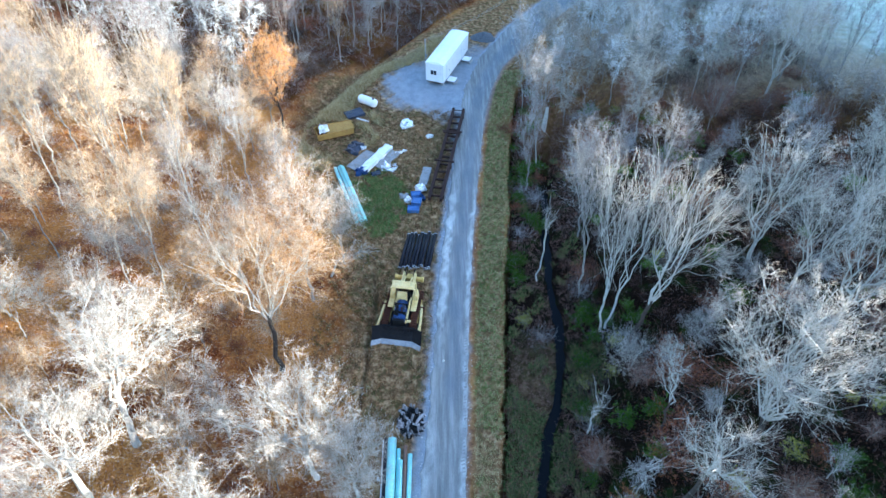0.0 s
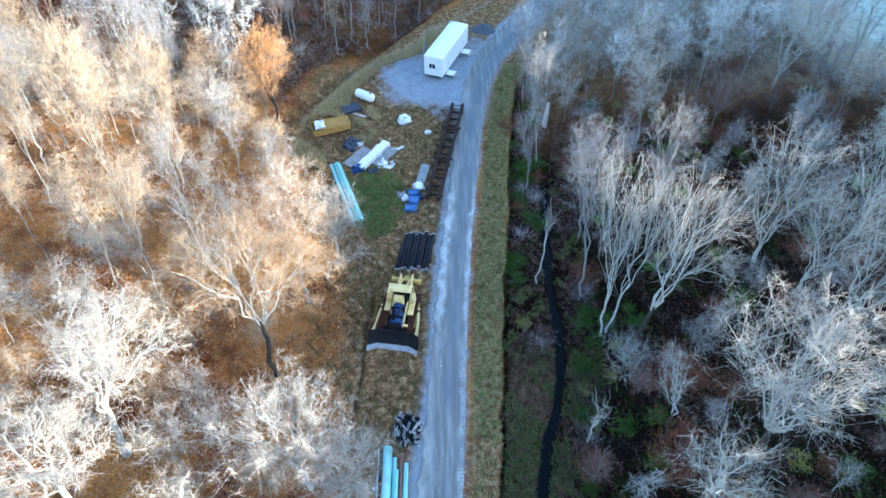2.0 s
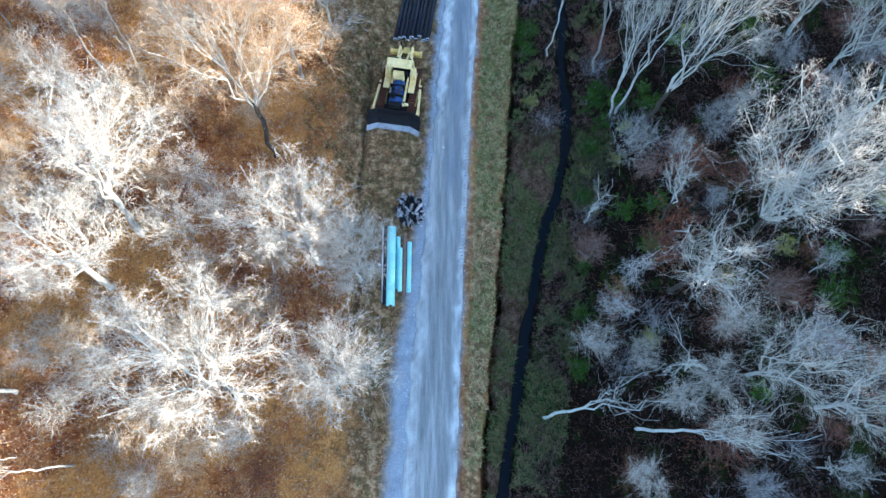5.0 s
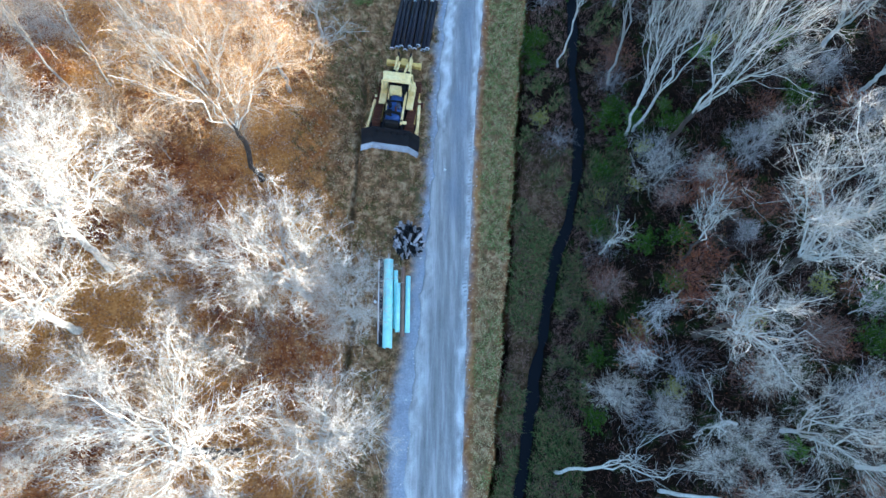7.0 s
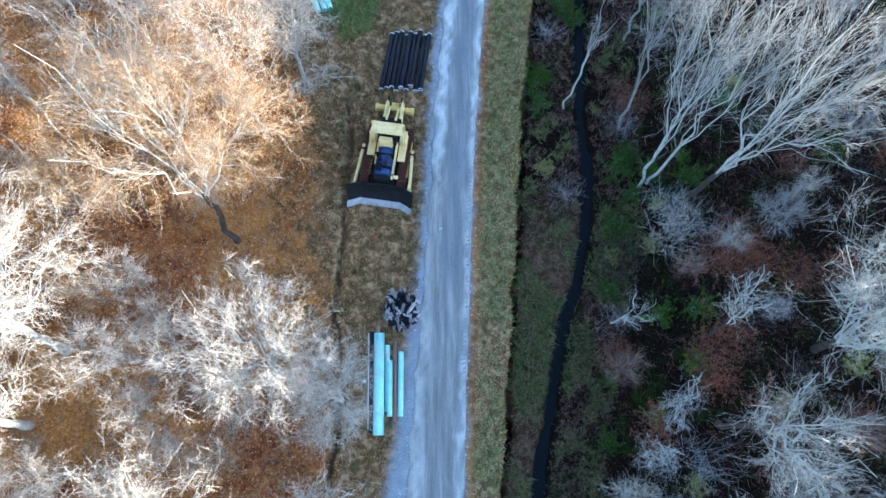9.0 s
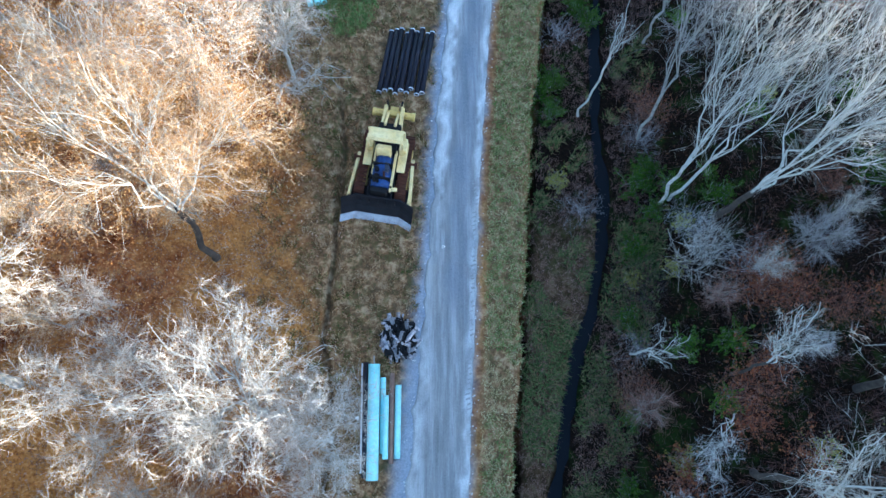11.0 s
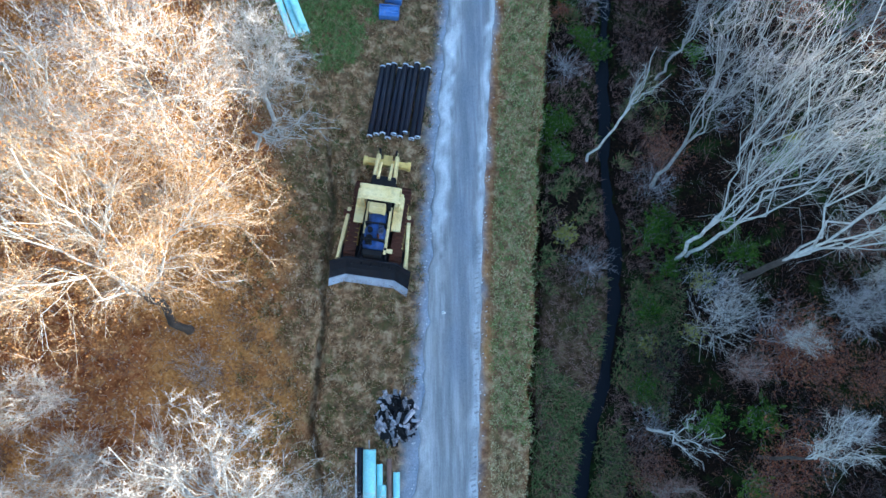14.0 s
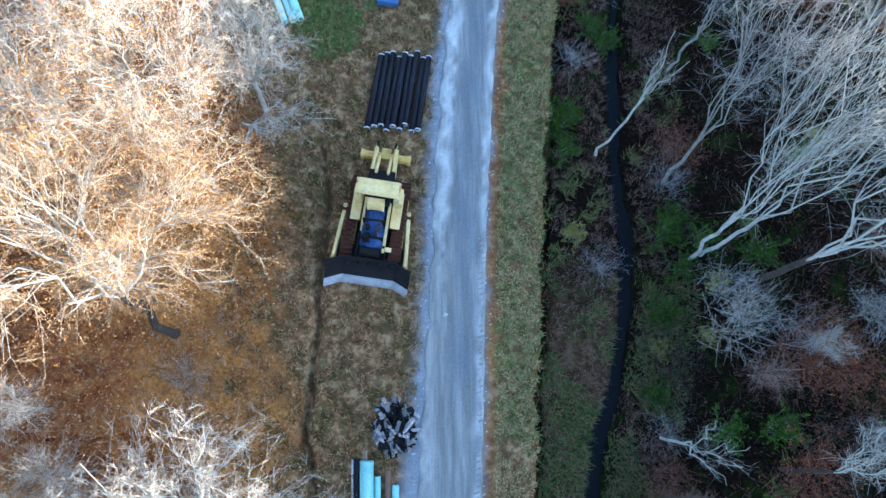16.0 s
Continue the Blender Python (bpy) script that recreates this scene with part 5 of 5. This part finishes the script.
def container(x, y, rot):
    e = thing("skip_container", "faded ochre open skip container with white rubbish", "container", x, y, rot)
    part("floor_plate", Build().box((0, 0, 0.3), (4.3, 1.9, 0.1)), M["rust"], e)
    for s in (-1, 1):
        part("side_wall", Build().box((0, s * 0.95, 0.7), (4.3, 0.08, 0.75)), M["ochre"], e, "", 0.02)
        part("end_wall", Build().box((s * 2.12, 0, 0.7), (0.08, 1.9, 0.75)), M["ochre"], e, "", 0.02)
        part("skid", Build().box((0, s * 0.6, 0.12), (3.7, 0.2, 0.26)), M["rust"], e)
    for i in range(8):
        part("board", Build().box((-0.85 + i * 0.42, 0, 0.98), (0.4, 1.8, 0.06)), M["ochre"], e)
    part("rubbish", rough_box((-1.2, 0.1, 1.0), (0.9, 1.2, 0.3), 31, 0.2), M["white_sheet"], e, "white rubbish heap")


container(-12.9, 57.0, 22)


def tank(x, y, rot):
    e = thing("storage_tank", "white cylindrical steel tank lying on cradles", "tank", x, y, rot)
    b = Build()
    prof = [(-1.35, 0.0), (-1.33, 0.25), (-1.22, 0.47), (-1.05, 0.55), (1.05, 0.55), (1.22, 0.47), (1.33, 0.25), (1.35, 0.0)]
    n = 20
    for px, r in prof:
        b.v += [(px, max(r, 0.01) * math.cos(k * 2 * math.pi / n), 0.65 + max(r, 0.01) * math.sin(k * 2 * math.pi / n)) for k in range(n)]
    b.f += [(i * n + k, i * n + (k + 1) % n, (i + 1) * n + (k + 1) % n, (i + 1) * n + k) for i in range(len(prof) - 1) for k in range(n)]
    part("shell", b, M["white"], e, "", 0, True)
    for s in (-0.8, 0.8):
        part("cradle", Build().box((s, 0, 0.12), (0.15, 0.9, 0.3)), M["rust"], e)
    part("cap", Build().tube((0.9, 0, 1.15), (0.9, 0, 1.3), 0.12), M["slate"], e)


tank(-9.5, 63.4, -32)


def office_trailer():
    """White site trailer on piers, with a window, doors, steps and a low hipped roof."""
    e = thing("office_trailer", "long white site office trailer with a small end window", "trailer", -1.1, 68.0, -21.0, 0.0)
    w, L, h0, h1 = 2.5, 9.7, 0.6, 3.15
    part("body", Build().box((0, L / 2, (h0 + h1) / 2), (w, L, h1 - h0)), M["white"], e, "white ribbed metal siding", 0.04)
    roof = Build()
    roof.v += [(-w / 2 - 0.06, -0.06, h1), (w / 2 + 0.06, -0.06, h1), (w / 2 + 0.06, L + 0.06, h1), (-w / 2 - 0.06, L + 0.06, h1), (-0.5, 0.15, h1 + 0.2), (0.5, 0.15, h1 + 0.2), (0.5, L - 0.15, h1 + 0.2), (-0.5, L - 0.15, h1 + 0.2)]
    roof.f += [(0, 1, 5, 4), (1, 2, 6, 5), (2, 3, 7, 6), (3, 0, 4, 7), (4, 5, 6, 7), (3, 2, 1, 0)]
    part("roof", roof, M["white"], e)
    win = part("window", Build().box((-0.12, -0.03, 1.95), (0.95, 0.06, 0.75)), M["white"], e, "white framed window with two dark panes", 0.01)
    for s in (-1, 1):
        part("pane", Build().box((-0.12 + s * 0.21, -0.065, 1.95), (0.36, 0.03, 0.58)), M["glass"], win)
    for yy in (1.6, 7.4):
        d = part("door", Build().box((w / 2 + 0.03, yy, 1.65), (0.06, 0.9, 2.0)), M["white"], e, "", 0.01)
        part("handle", Build().box((w / 2 + 0.09, yy + 0.33, 1.6), (0.06, 0.12, 0.04)), M["steel"], d)
        st = part("landing", Build().box((w / 2 + 0.6, yy, 0.52), (1.1, 1.15, 0.08)), M["white"], e, "pale wooden landing")
        for sx in (0.15, 1.05):
            for sy2 in (-0.5, 0.5):
                part("leg", Build().box((w / 2 + sx, yy + sy2, 0.24), (0.08, 0.08, 0.5)), M["pole"], st)
        part("tread", Build().box((w / 2 + 1.28, yy, 0.26), (0.28, 1.0, 0.06)), M["pole"], st)
    for yy in (0.6, 3.4, 6.3, 9.1):
        for s in (-0.9, 0.9):
            part("pier", Build().box((s, yy, 0.28), (0.4, 0.4, 0.66)), M["slab"], e)
    part("skirt_rail", Build().box((0, L / 2, 0.52), (w - 0.3, L - 0.2, 0.16)), M["rust"], e)


office_trailer()


def pole_with_wire():
    e = thing("utility_pole", "short grey wooden utility pole with wires", "pole", -2.4, 73.2, 0)
    part("shaft", Build().tube((0, 0, -0.2), (0, 0, 3.9), 0.1, 0.075, 10), M["pole"], e)
    part("box", Build().box((0.12, -0.1, 1.5), (0.25, 0.2, 0.4)), M["slab"], e)
    for o in (0.0, 0.25):
        b = Build()
        pts = [Vector((o * 0.2 + 16 * f, 14 * f, 3.8 - o + 2.6 * f - 2.2 * math.sin(math.pi * f) * 0.4)) for f in [i / 10 for i in range(11)]]
        for p, q in zip(pts, pts[1:]):
            b.tube(p, q, 0.018, n=5)
        part("wire", b, M["pole"], e)


pole_with_wire()


def mound(name, label, cat, x, y, rx, ry2, h, mat, seed):
    r = np.random.default_rng(seed)
    b = Build()
    rings, n = 8, 26
    for i in range(rings + 1):
        f = i / rings
        for k in range(n):
            a = k * 2 * math.pi / n
            q = f * (1 + 0.12 * math.sin(3 * a + seed) + 0.06 * r.uniform(-1, 1))
            b.v.append((rx * q * math.cos(a), ry2 * q * math.sin(a), h * (1 - f) ** 0.9 * (1 + 0.1 * r.uniform(-1, 1)) - 0.08))
    b.f += [(i * n + k, i * n + (k + 1) % n, (i + 1) * n + (k + 1) % n, (i + 1) * n + k) for i in range(rings) for k in range(n)]
    ob = part(name, b, M[mat], None, "", 0, True)
    ob.location = (x, y, zg(x, y))
    return tagged(ob, label, cat)


mound("gravel_heap", "low heap of dark gravel beside the track", "heap", 5.9, 81.5, 2.0, 1.7, 0.9, "heap", 4)
for x, y, s in ((21.0, 78.3, 1.0), (24.8, 84.8, 0.8), (17.6, 80.0, 0.7)):
    mound("boulder", "pale boulder among bare trees", "boulder", x, y, 0.9 * s, 0.7 * s, 0.9 * s, "stone", int(x))
snag = part("tree_stump", Build().tube((0, 0, -0.3), (0.1, 0.05, 1.6), 0.34, 0.27, 12, False).tube((0.1, 0.05, 1.6), (0.15, 0.1, 3.1), 0.27, 0.16, 12), M["bark_white"])
snag.location = (12.4, 59.6, zg(12.4, 59.6))
tagged(snag, "pale broken tree stump standing beside the stream", "tree stump")
mound("stone", "small pale stone lying on the gravel road", "stone", 0.06, 25.7, 0.13, 0.1, 0.16, "stone", 2).location = (0.06, 25.7, 0.08)


# ---- brush, bushes, grass ----
M["straw"] = island("straw", [(0.0, (0.3, 0.22, 0.1)), (0.5, (0.48, 0.38, 0.19)), (1.0, (0.62, 0.53, 0.32))], 0.85, 0, 0.25)
M["ditch"] = island("ditch_blades", [(0.0, (0.03, 0.055, 0.016)), (0.4, (0.1, 0.15, 0.045)), (0.7, (0.19, 0.2, 0.075)), (0.85, (0.28, 0.2, 0.11)), (1.0, (0.3, 0.14, 0.09))], 0.8, 0, 0.25)
M["lush"] = island("lush_blades", [(0.0, (0.08, 0.13, 0.03)), (0.6, (0.17, 0.24, 0.065)), (1.0, (0.36, 0.39, 0.17))], 0.8, 0, 0.25)
def bush_kind(name, label, leaf, twig, seed, r=1.0, leaves=700, size=0.085, stems=60):
    g = np.random.default_rng(seed)
    tw, lf = Limbs(), Limbs()
    d = g.normal(size=(stems, 3))
    d[:, 2] = np.abs(d[:, 2]) + 0.35
    d /= np.linalg.norm(d, axis=1, keepdims=True)
    L = (r * g.uniform(0.6, 1.25, stems))[:, None]
    p0 = g.normal(0, 0.38 * r, (stems, 3)) * np.array([1, 1, 0])
    p1 = p0 + d * L
    tw.spikes(p0, p1, np.full(stems, 0.011))
    a = np.concatenate([p0 + (p1 - p0) * g.uniform(0.3, 0.95, (stems, 1)) for _ in range(4)])
    e = g.normal(0, 0.6, a.shape) + np.concatenate([d] * 4)
    e /= np.linalg.norm(e, axis=1, keepdims=True)
    b = a + e * r * g.uniform(0.2, 0.5, (len(a), 1))
    tw.spikes(a, b, np.full(len(a), 0.006))
    ob = tagged(new(name), label, "bush", "bushes by the stream")
    part("stem_tangle", tw.mesh("stem_tangle", M[twig], False), None, ob)
    if leaves:
        i = g.integers(0, len(b), leaves)
        lf.quads(a[i] + (b[i] - a[i]) * g.uniform(0.2, 1.1, (leaves, 1)) + g.normal(0, 0.05, (leaves, 3)), size, g)
        part("foliage", lf.mesh("foliage", M[leaf], False), None, ob)
    return ob


GB = bush_kind("evergreen_bush", "dense green leafy bush beside the stream", "leaf_green", "twig_grey", 1, 1.0, 2600, 0.055)
YB = bush_kind("yellow_bush", "small yellow-green leafy bush", "leaf_yellow", "twig_grey", 2, 0.8, 900, 0.05)
RB = bush_kind("russet_bush", "bare russet thicket bush with few leaves", "leaf_red", "twig_red", 3, 1.3, 1500, 0.045, 80)
WB = bush_kind("bare_bush", "bare grey twiggy bush", "leaf_brown", "twig_grey", 4, 1.5, 0, 0.1, 90)
PB = bush_kind("bare_bush", "bare pale tan twiggy bush", "leaf_orange", "twig_pale", 6, 1.3, 0, 0.075, 110)
TG = bush_kind("thicket", "tall bare grey-brown thicket, fine twigs darkened for shade", "leaf_brown", "twig_shaded", 8, 2.3, 0, 0.1, 120)
TR = bush_kind("thicket", "tall russet thicket with withered leaves", "leaf_red", "twig_red", 9, 2.1, 1600, 0.045, 130)
BUSHES = (GB, YB, RB, WB, PB, TG, TR)
for i, k in enumerate(BUSHES):
    k.location = (-60 - 4 * i, -46, zg(-60 - 4 * i, -46))
for kind, x, y, s in ((GB, 6.5, 36.6, 1.05), (GB, 6.9, 35.2, 0.8), (GB, 7.3, 37.4, 0.8), (GB, 12.2, 30.4, 1.05), (GB, 12.8, 31.2, 0.8), (GB, 11.7, 25.9, 0.8), (GB, 9.9, 42.3, 0.9), (GB, 8.9, 43.2, 0.8), (GB, 7.6, 49.2, 0.9), (GB, 8.1, 46.2, 0.8), (GB, 11.0, 21.6, 0.7),
                      (GB, 13.5, 20.0, 0.9), (GB, 14.6, 16.8, 0.8), (GB, 10.6, 16.0, 0.6), (YB, 7.1, 30.3, 0.85), (YB, 12.6, 13.9, 0.9), (YB, 11.4, 23.9, 0.8), (YB, 13.6, 24.6, 0.8), (YB, 13.9, 10.4, 0.8), (RB, 12.4, 13.0, 1.1), (RB, 16.6, 18.8, 1.1), (RB, 15.4, 16.0, 0.9), (RB, 18.4, 14.2, 1.0),
                      (PB, 14.9, 25.2, 1.5), (PB, 15.6, 26.0, 1.2), (TR, 17.6, 24.0, 0.9), (TR, 18.6, 22.4, 0.9), (RB, 16.8, 22.8, 1.1), (TR, 15.4, 17.2, 0.8), (WB, 8.4, 28.5, 0.8), (WB, 11.2, 19.8, 0.8), (WB, 14.8, 27.0, 1.1), (WB, 12.8, 33.2, 0.9), (WB, 14.2, 11.5, 1.2), (WB, 17.0, 24.4, 1.1), (WB, 7.8, 41.0, 0.8)):
    plant(kind, x, y, s, rng.uniform(0, 360))
rng = np.random.default_rng(77)
placed.clear()
near_r = lambda x, y: x > stream_x(y) + 1.5 and x < 28 + 0.6 * y
fill(44, 9, 45, 0, 62, near_r, [TG, TR, TR], 3.0, 0.5, 1.0)
fill(64, 9, 45, 0, 62, near_r, [WB, RB, GB, GB, GB, YB], 1.5, 0.5, 1.1)
fill(40, 12, 75, 50, 95, lambda x, y: near_r(x, y) and x < 48, [TG, TR, TG], 2.8, 0.7, 1.1)
fill(60, -46, -10, 0, 45, lambda x, y: x < wood_l(y) - 0.5 and x > -28 - 0.6 * y, [PB, PB, RB], 2.2, 0.5, 1.1)
fill(30, -70, -10, 45, 95, lambda x, y: x < wood_l(y) - 1, [PB, WB, RB], 3.0, 0.8, 1.4)
fill(34, -36, 8, 70, 104, lambda x, y: x < wood_l(y) - 0.5, [TG, TR, TG], 2.2, 0.6, 1.0)
fill(26, 6, 22, 44, 84, lambda x, y: bank_x(y) - 0.2 < x < bank_x(y) + 3.5, [WB, WB, RB, GB], 1.4, 0.6, 1.1)
for k in BUSHES:
    for o in list(k.children_recursive) + [k]:
        bpy.data.objects.remove(o)


def scatter(n, x0, x1, y0, y1, ok, seed):
    g = np.random.default_rng(seed)
    x, y = g.uniform(x0, x1, n), g.uniform(y0, y1, n)
    k = ok(x, y)
    x, y = x[k], y[k]
    return np.stack([x, y, ground_z(x, y)], -1), g


def tufts(name, label, cat, mat, pts, g, blades, h, w, lean=0.5):
    """Grass: bent single blades in tufts."""
    p = np.repeat(pts, blades, 0)
    m = len(p)
    a = g.uniform(0, 2 * np.pi, m)
    out = np.stack([np.cos(a), np.sin(a), a * 0], -1)
    sidev = np.stack([-np.sin(a), np.cos(a), a * 0], -1)
    hh = (h * g.uniform(0.5, 1.3, m))[:, None]
    root = p + out * g.uniform(0, 0.08, (m, 1)) - np.array([0, 0, 0.03])
    tip = root + out * hh * lean * g.uniform(0.4, 1.6, (m, 1)) + np.array([0, 0, 1.0]) * hh
    v = np.stack([root - sidev * w, root + sidev * w, tip], 1).reshape(-1, 3)
    t = np.arange(m * 3).reshape(-1, 3)
    return tagged(new(name, raw_mesh(name, v, t, [M[mat]])), label, cat, "", "stuff")


clumpy = lambda x, y: bumps(x, y, 3.1) + 0.6 * bumps(x, y, 7.3, 2) > 0.05
verge = lambda x, y: clumpy(x, y) & ((np.abs(x + 6.3 - 0.45 * bumps(x * 0, y, 0.45)) > 0.3) | (y < 9) | (y > 36)) & ((x > wood_l(y) - 0.6) & (x < road_l(y) - 0.35 - 0.8 * (y < 20))) & ~((y > 62) & (x > -8))
pts, g = scatter(70000, -20, 3, 2, 76, verge, 1)
tufts("dry_grass", "tufts of dry tan grass on the verge", "grass", "blades", pts, g, 5, 0.24, 0.019, 0.9)
edge_dry = lambda x, y: (np.hypot((x + 12.9) / 3.4, (y - 56.4) / 3.4) > 1) & ((np.abs(x - np.interp(y, [52, 58, 66, 71, 75, 80], [-14.5, -14.5, -12.5, -10, -4, 0])) < 1.9) | ((np.hypot(x + 11.5, y - 58) < 4.5) & (bumps(x, y, 1.2) > 0)))
pts, g = scatter(26000, -20, 3, 50, 82, edge_dry, 7)
tufts("tall_dry_grass", "tall straw-yellow grass along the creek edge", "grass", "straw", pts, g, 5, 0.42, 0.03, 0.8)
lawn = lambda x, y: np.hypot((x + 7.0) / 3.0, (y - 45.2) / 4.8) + 0.45 * bumps(x, y, 1.1) + 0.3 * bumps(x, y, 2.7) < 1
pts, g = scatter(9000, -11, -3, 39, 51, lawn, 8)
tufts("lush_grass", "patch of lush green grass", "grass", "lush", pts, g, 5, 0.2, 0.025, 0.9)
pts, g = scatter(22000, -16, 3, 16, 62, lambda x, y: verge(x, y) & (bumps(x, y, 0.5) + 0.5 * bumps(x, y, 1.4, 2) > 0.0), 2)
tufts("green_grass", "tufts of green grass on the verge", "grass", "blades_green", pts, g, 5, 0.17, 0.022, 0.9)
strip = lambda x, y: (x > road_r(y) + 0.55) & (x < bank_x(y) + 0.1)
pts, g = scatter(34000, 1, 14, 2, 72, lambda x, y: strip(x, y) & (bumps(x, y, 1.5, 5) + 0.6 * bumps(x, y, 3.6, 7) > -0.35), 3)
tufts("verge_grass", "pale dry grass strip along the road", "grass", "straw", pts, g, 5, 0.17, 0.02, 0.9)
pts, g = scatter(34000, 1, 14, 2, 72, lambda x, y: strip(x, y) & (bumps(x, y, 0.7, 1) + step(12, 30, y) > 0.2), 4)
tufts("verge_grass_green", "green grass strip along the road", "grass", "lush", pts, g, 4, 0.17, 0.024, 0.9)
low = lambda x, y: (x > bank_x(y) + 0.36 + 0.18 * bumps(x * 0, y, 1.1) + 0.08 * bumps(x * 0, y, 4.3)) & (x < stream_x(y) + 3.5) & (np.abs(x - stream_x(y)) > 0.5)
pts, g = scatter(60000, 2, 18, 0, 70, lambda x, y: low(x, y) & (bumps(x, y, 0.55, 3) + 0.5 * bumps(x, y, 1.6, 4) > -0.1 + 0.6 * step(25, 30, y)), 5)
tufts("ditch_grass", "rank green growth between bank and stream", "grass", "ditch", pts, g, 5, 0.3, 0.024, 0.9)
pts, g = scatter(26000, 2, 18, 0, 70, lambda x, y: low(x, y) & (bumps(x, y, 0.55, 3) < 0.35), 6)
tufts("dead_weeds", "dead brown weeds between bank and stream", "weeds", "twig_red", pts, g, 6, 0.32, 0.008, 0.7)


def brush(name, label, mat, pts, g, k, h, r):
    """Low tangled stems over the forest floor."""
    tw = Limbs()
    p = np.repeat(pts, k, 0)
    d = g.normal(size=p.shape)
    d[:, 2] = np.abs(d[:, 2]) * 0.8 + 0.3
    d /= np.linalg.norm(d, axis=1, keepdims=True)
    p0 = p + g.normal(0, 0.25, p.shape) * np.array([1, 1, 0])
    tw.spikes(p0, p0 + d * (h * g.uniform(0.4, 1.4, (len(p), 1))), np.full(len(p), r))
    tagged(new(name, tw.mesh(name, M[mat], False)), label, "undergrowth", "", "stuff")


wood_left = lambda x, y: (x < wood_l(y) + 0.3) & (x > -30 - 0.62 * y)
wood_right = lambda x, y: (x > stream_x(y) + 0.9) & (x < 30 + 0.62 * y) & ~((x > 48) & (y > 62))
pts, g = scatter(4200, -60, -7, -2, 75, wood_left, 11)
brush("undergrowth_tan", "tan twiggy undergrowth over fallen leaves", "twig_pale", pts, g, 7, 0.7, 0.009)
pts, g = scatter(6500, -50, -7, -2, 60, wood_left, 12)
brush("undergrowth_russet", "russet undergrowth over fallen leaves", "twig_red", pts, g, 7, 0.6, 0.011)
pts, g = scatter(2600, -40, 12, 62, 100, lambda x, y: x < wood_l(y) - 1.2, 16)
brush("undergrowth_pale", "grey-tan undergrowth beyond the creek", "twig_grey", pts, g, 6, 1.3, 0.013)
pts, g = scatter(9000, -75, 25, 62, 118, lambda x, y: x < wood_l(y) - 0.5, 15)
brush("undergrowth_far", "dark russet undergrowth beyond the creek", "twig_red", pts, g, 5, 1.1, 0.014)
# Right wood undergrowth, in the twig colours darkened for shade.
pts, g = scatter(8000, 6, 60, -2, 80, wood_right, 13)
brush("undergrowth_grey", "grey-brown undergrowth on the wood floor, darkened for shade", "twig_shaded", pts, g, 7, 0.8, 0.009)
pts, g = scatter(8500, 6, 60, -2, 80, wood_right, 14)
brush("undergrowth_dark", "red-brown undergrowth on the wood floor, darkened for shade", "twig_red_shaded", pts, g, 7, 0.8, 0.011)


def fallen_leaves(name, label, mat, pts, g, size):
    lf = Limbs()
    lf.quads(pts + np.array([0, 0, 0.05]), size, g)
    tagged(new(name, lf.mesh(name, M[mat], False)), label, "leaves", "", "stuff")


pts, g = scatter(60000, -50, -7, -2, 60, wood_left, 21)
fallen_leaves("fallen_leaves", "fallen orange and tan leaves on the wood floor", "leaf_orange", pts, g, 0.07)
pts, g = scatter(45000, -50, -3, -2, 60, lambda x, y: (x < wood_l(y) + 3.5 + 2 * bumps(x, y, 0.6)) & (x > -30 - 0.62 * y), 22)
fallen_leaves("withered_leaves", "withered brown leaves on the wood floor", "leaf_tan", pts, g, 0.08)
# Right wood leaves, in the leaf colour darkened for shade.
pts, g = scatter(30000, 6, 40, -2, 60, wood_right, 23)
fallen_leaves("dark_leaves", "withered leaves under the bare trees, darkened for shade", "leaf_shaded", pts, g, 0.09)


# tyre ridges pressed into the loose gravel along the road's edge
yy = np.arange(16.5, 30.5, 0.27)
rb = Build()
rr = random.Random(6)
for v in yy:
    if rr.random() < 0.82:
        x = float(road_r(v)) - 0.26 + rr.uniform(-0.09, 0.09)
        rb.box((x, float(v), 0.075), (rr.uniform(0.14, 0.34), rr.uniform(0.06, 0.11), 0.035), pose(0, 0, 0, rr.uniform(-4, 4), 0, 20 + rr.uniform(-8, 8)))
tagged(part("tyre_ridges", rb, M["slab"]), "pale ridges of loose gravel left by tyres", "gravel", "", "stuff")
pts, g = scatter(5000, -3, 8, 3, 70, lambda x, y: (np.abs(x - road_l(y)) < 0.35) | (np.abs(x - road_r(y)) < 0.3), 31)
stones = Limbs()
stones.spikes(pts - np.array([0, 0, 0.02]), pts + g.normal(0, 0.03, pts.shape) * np.array([1, 1, 0]) + np.array([0, 0, 0.05]), g.uniform(0.03, 0.075, len(pts)))
tagged(new("loose_gravel", stones.mesh("loose_gravel", M["stone"], False)), "loose pale gravel along the road edges", "gravel", "", "stuff")
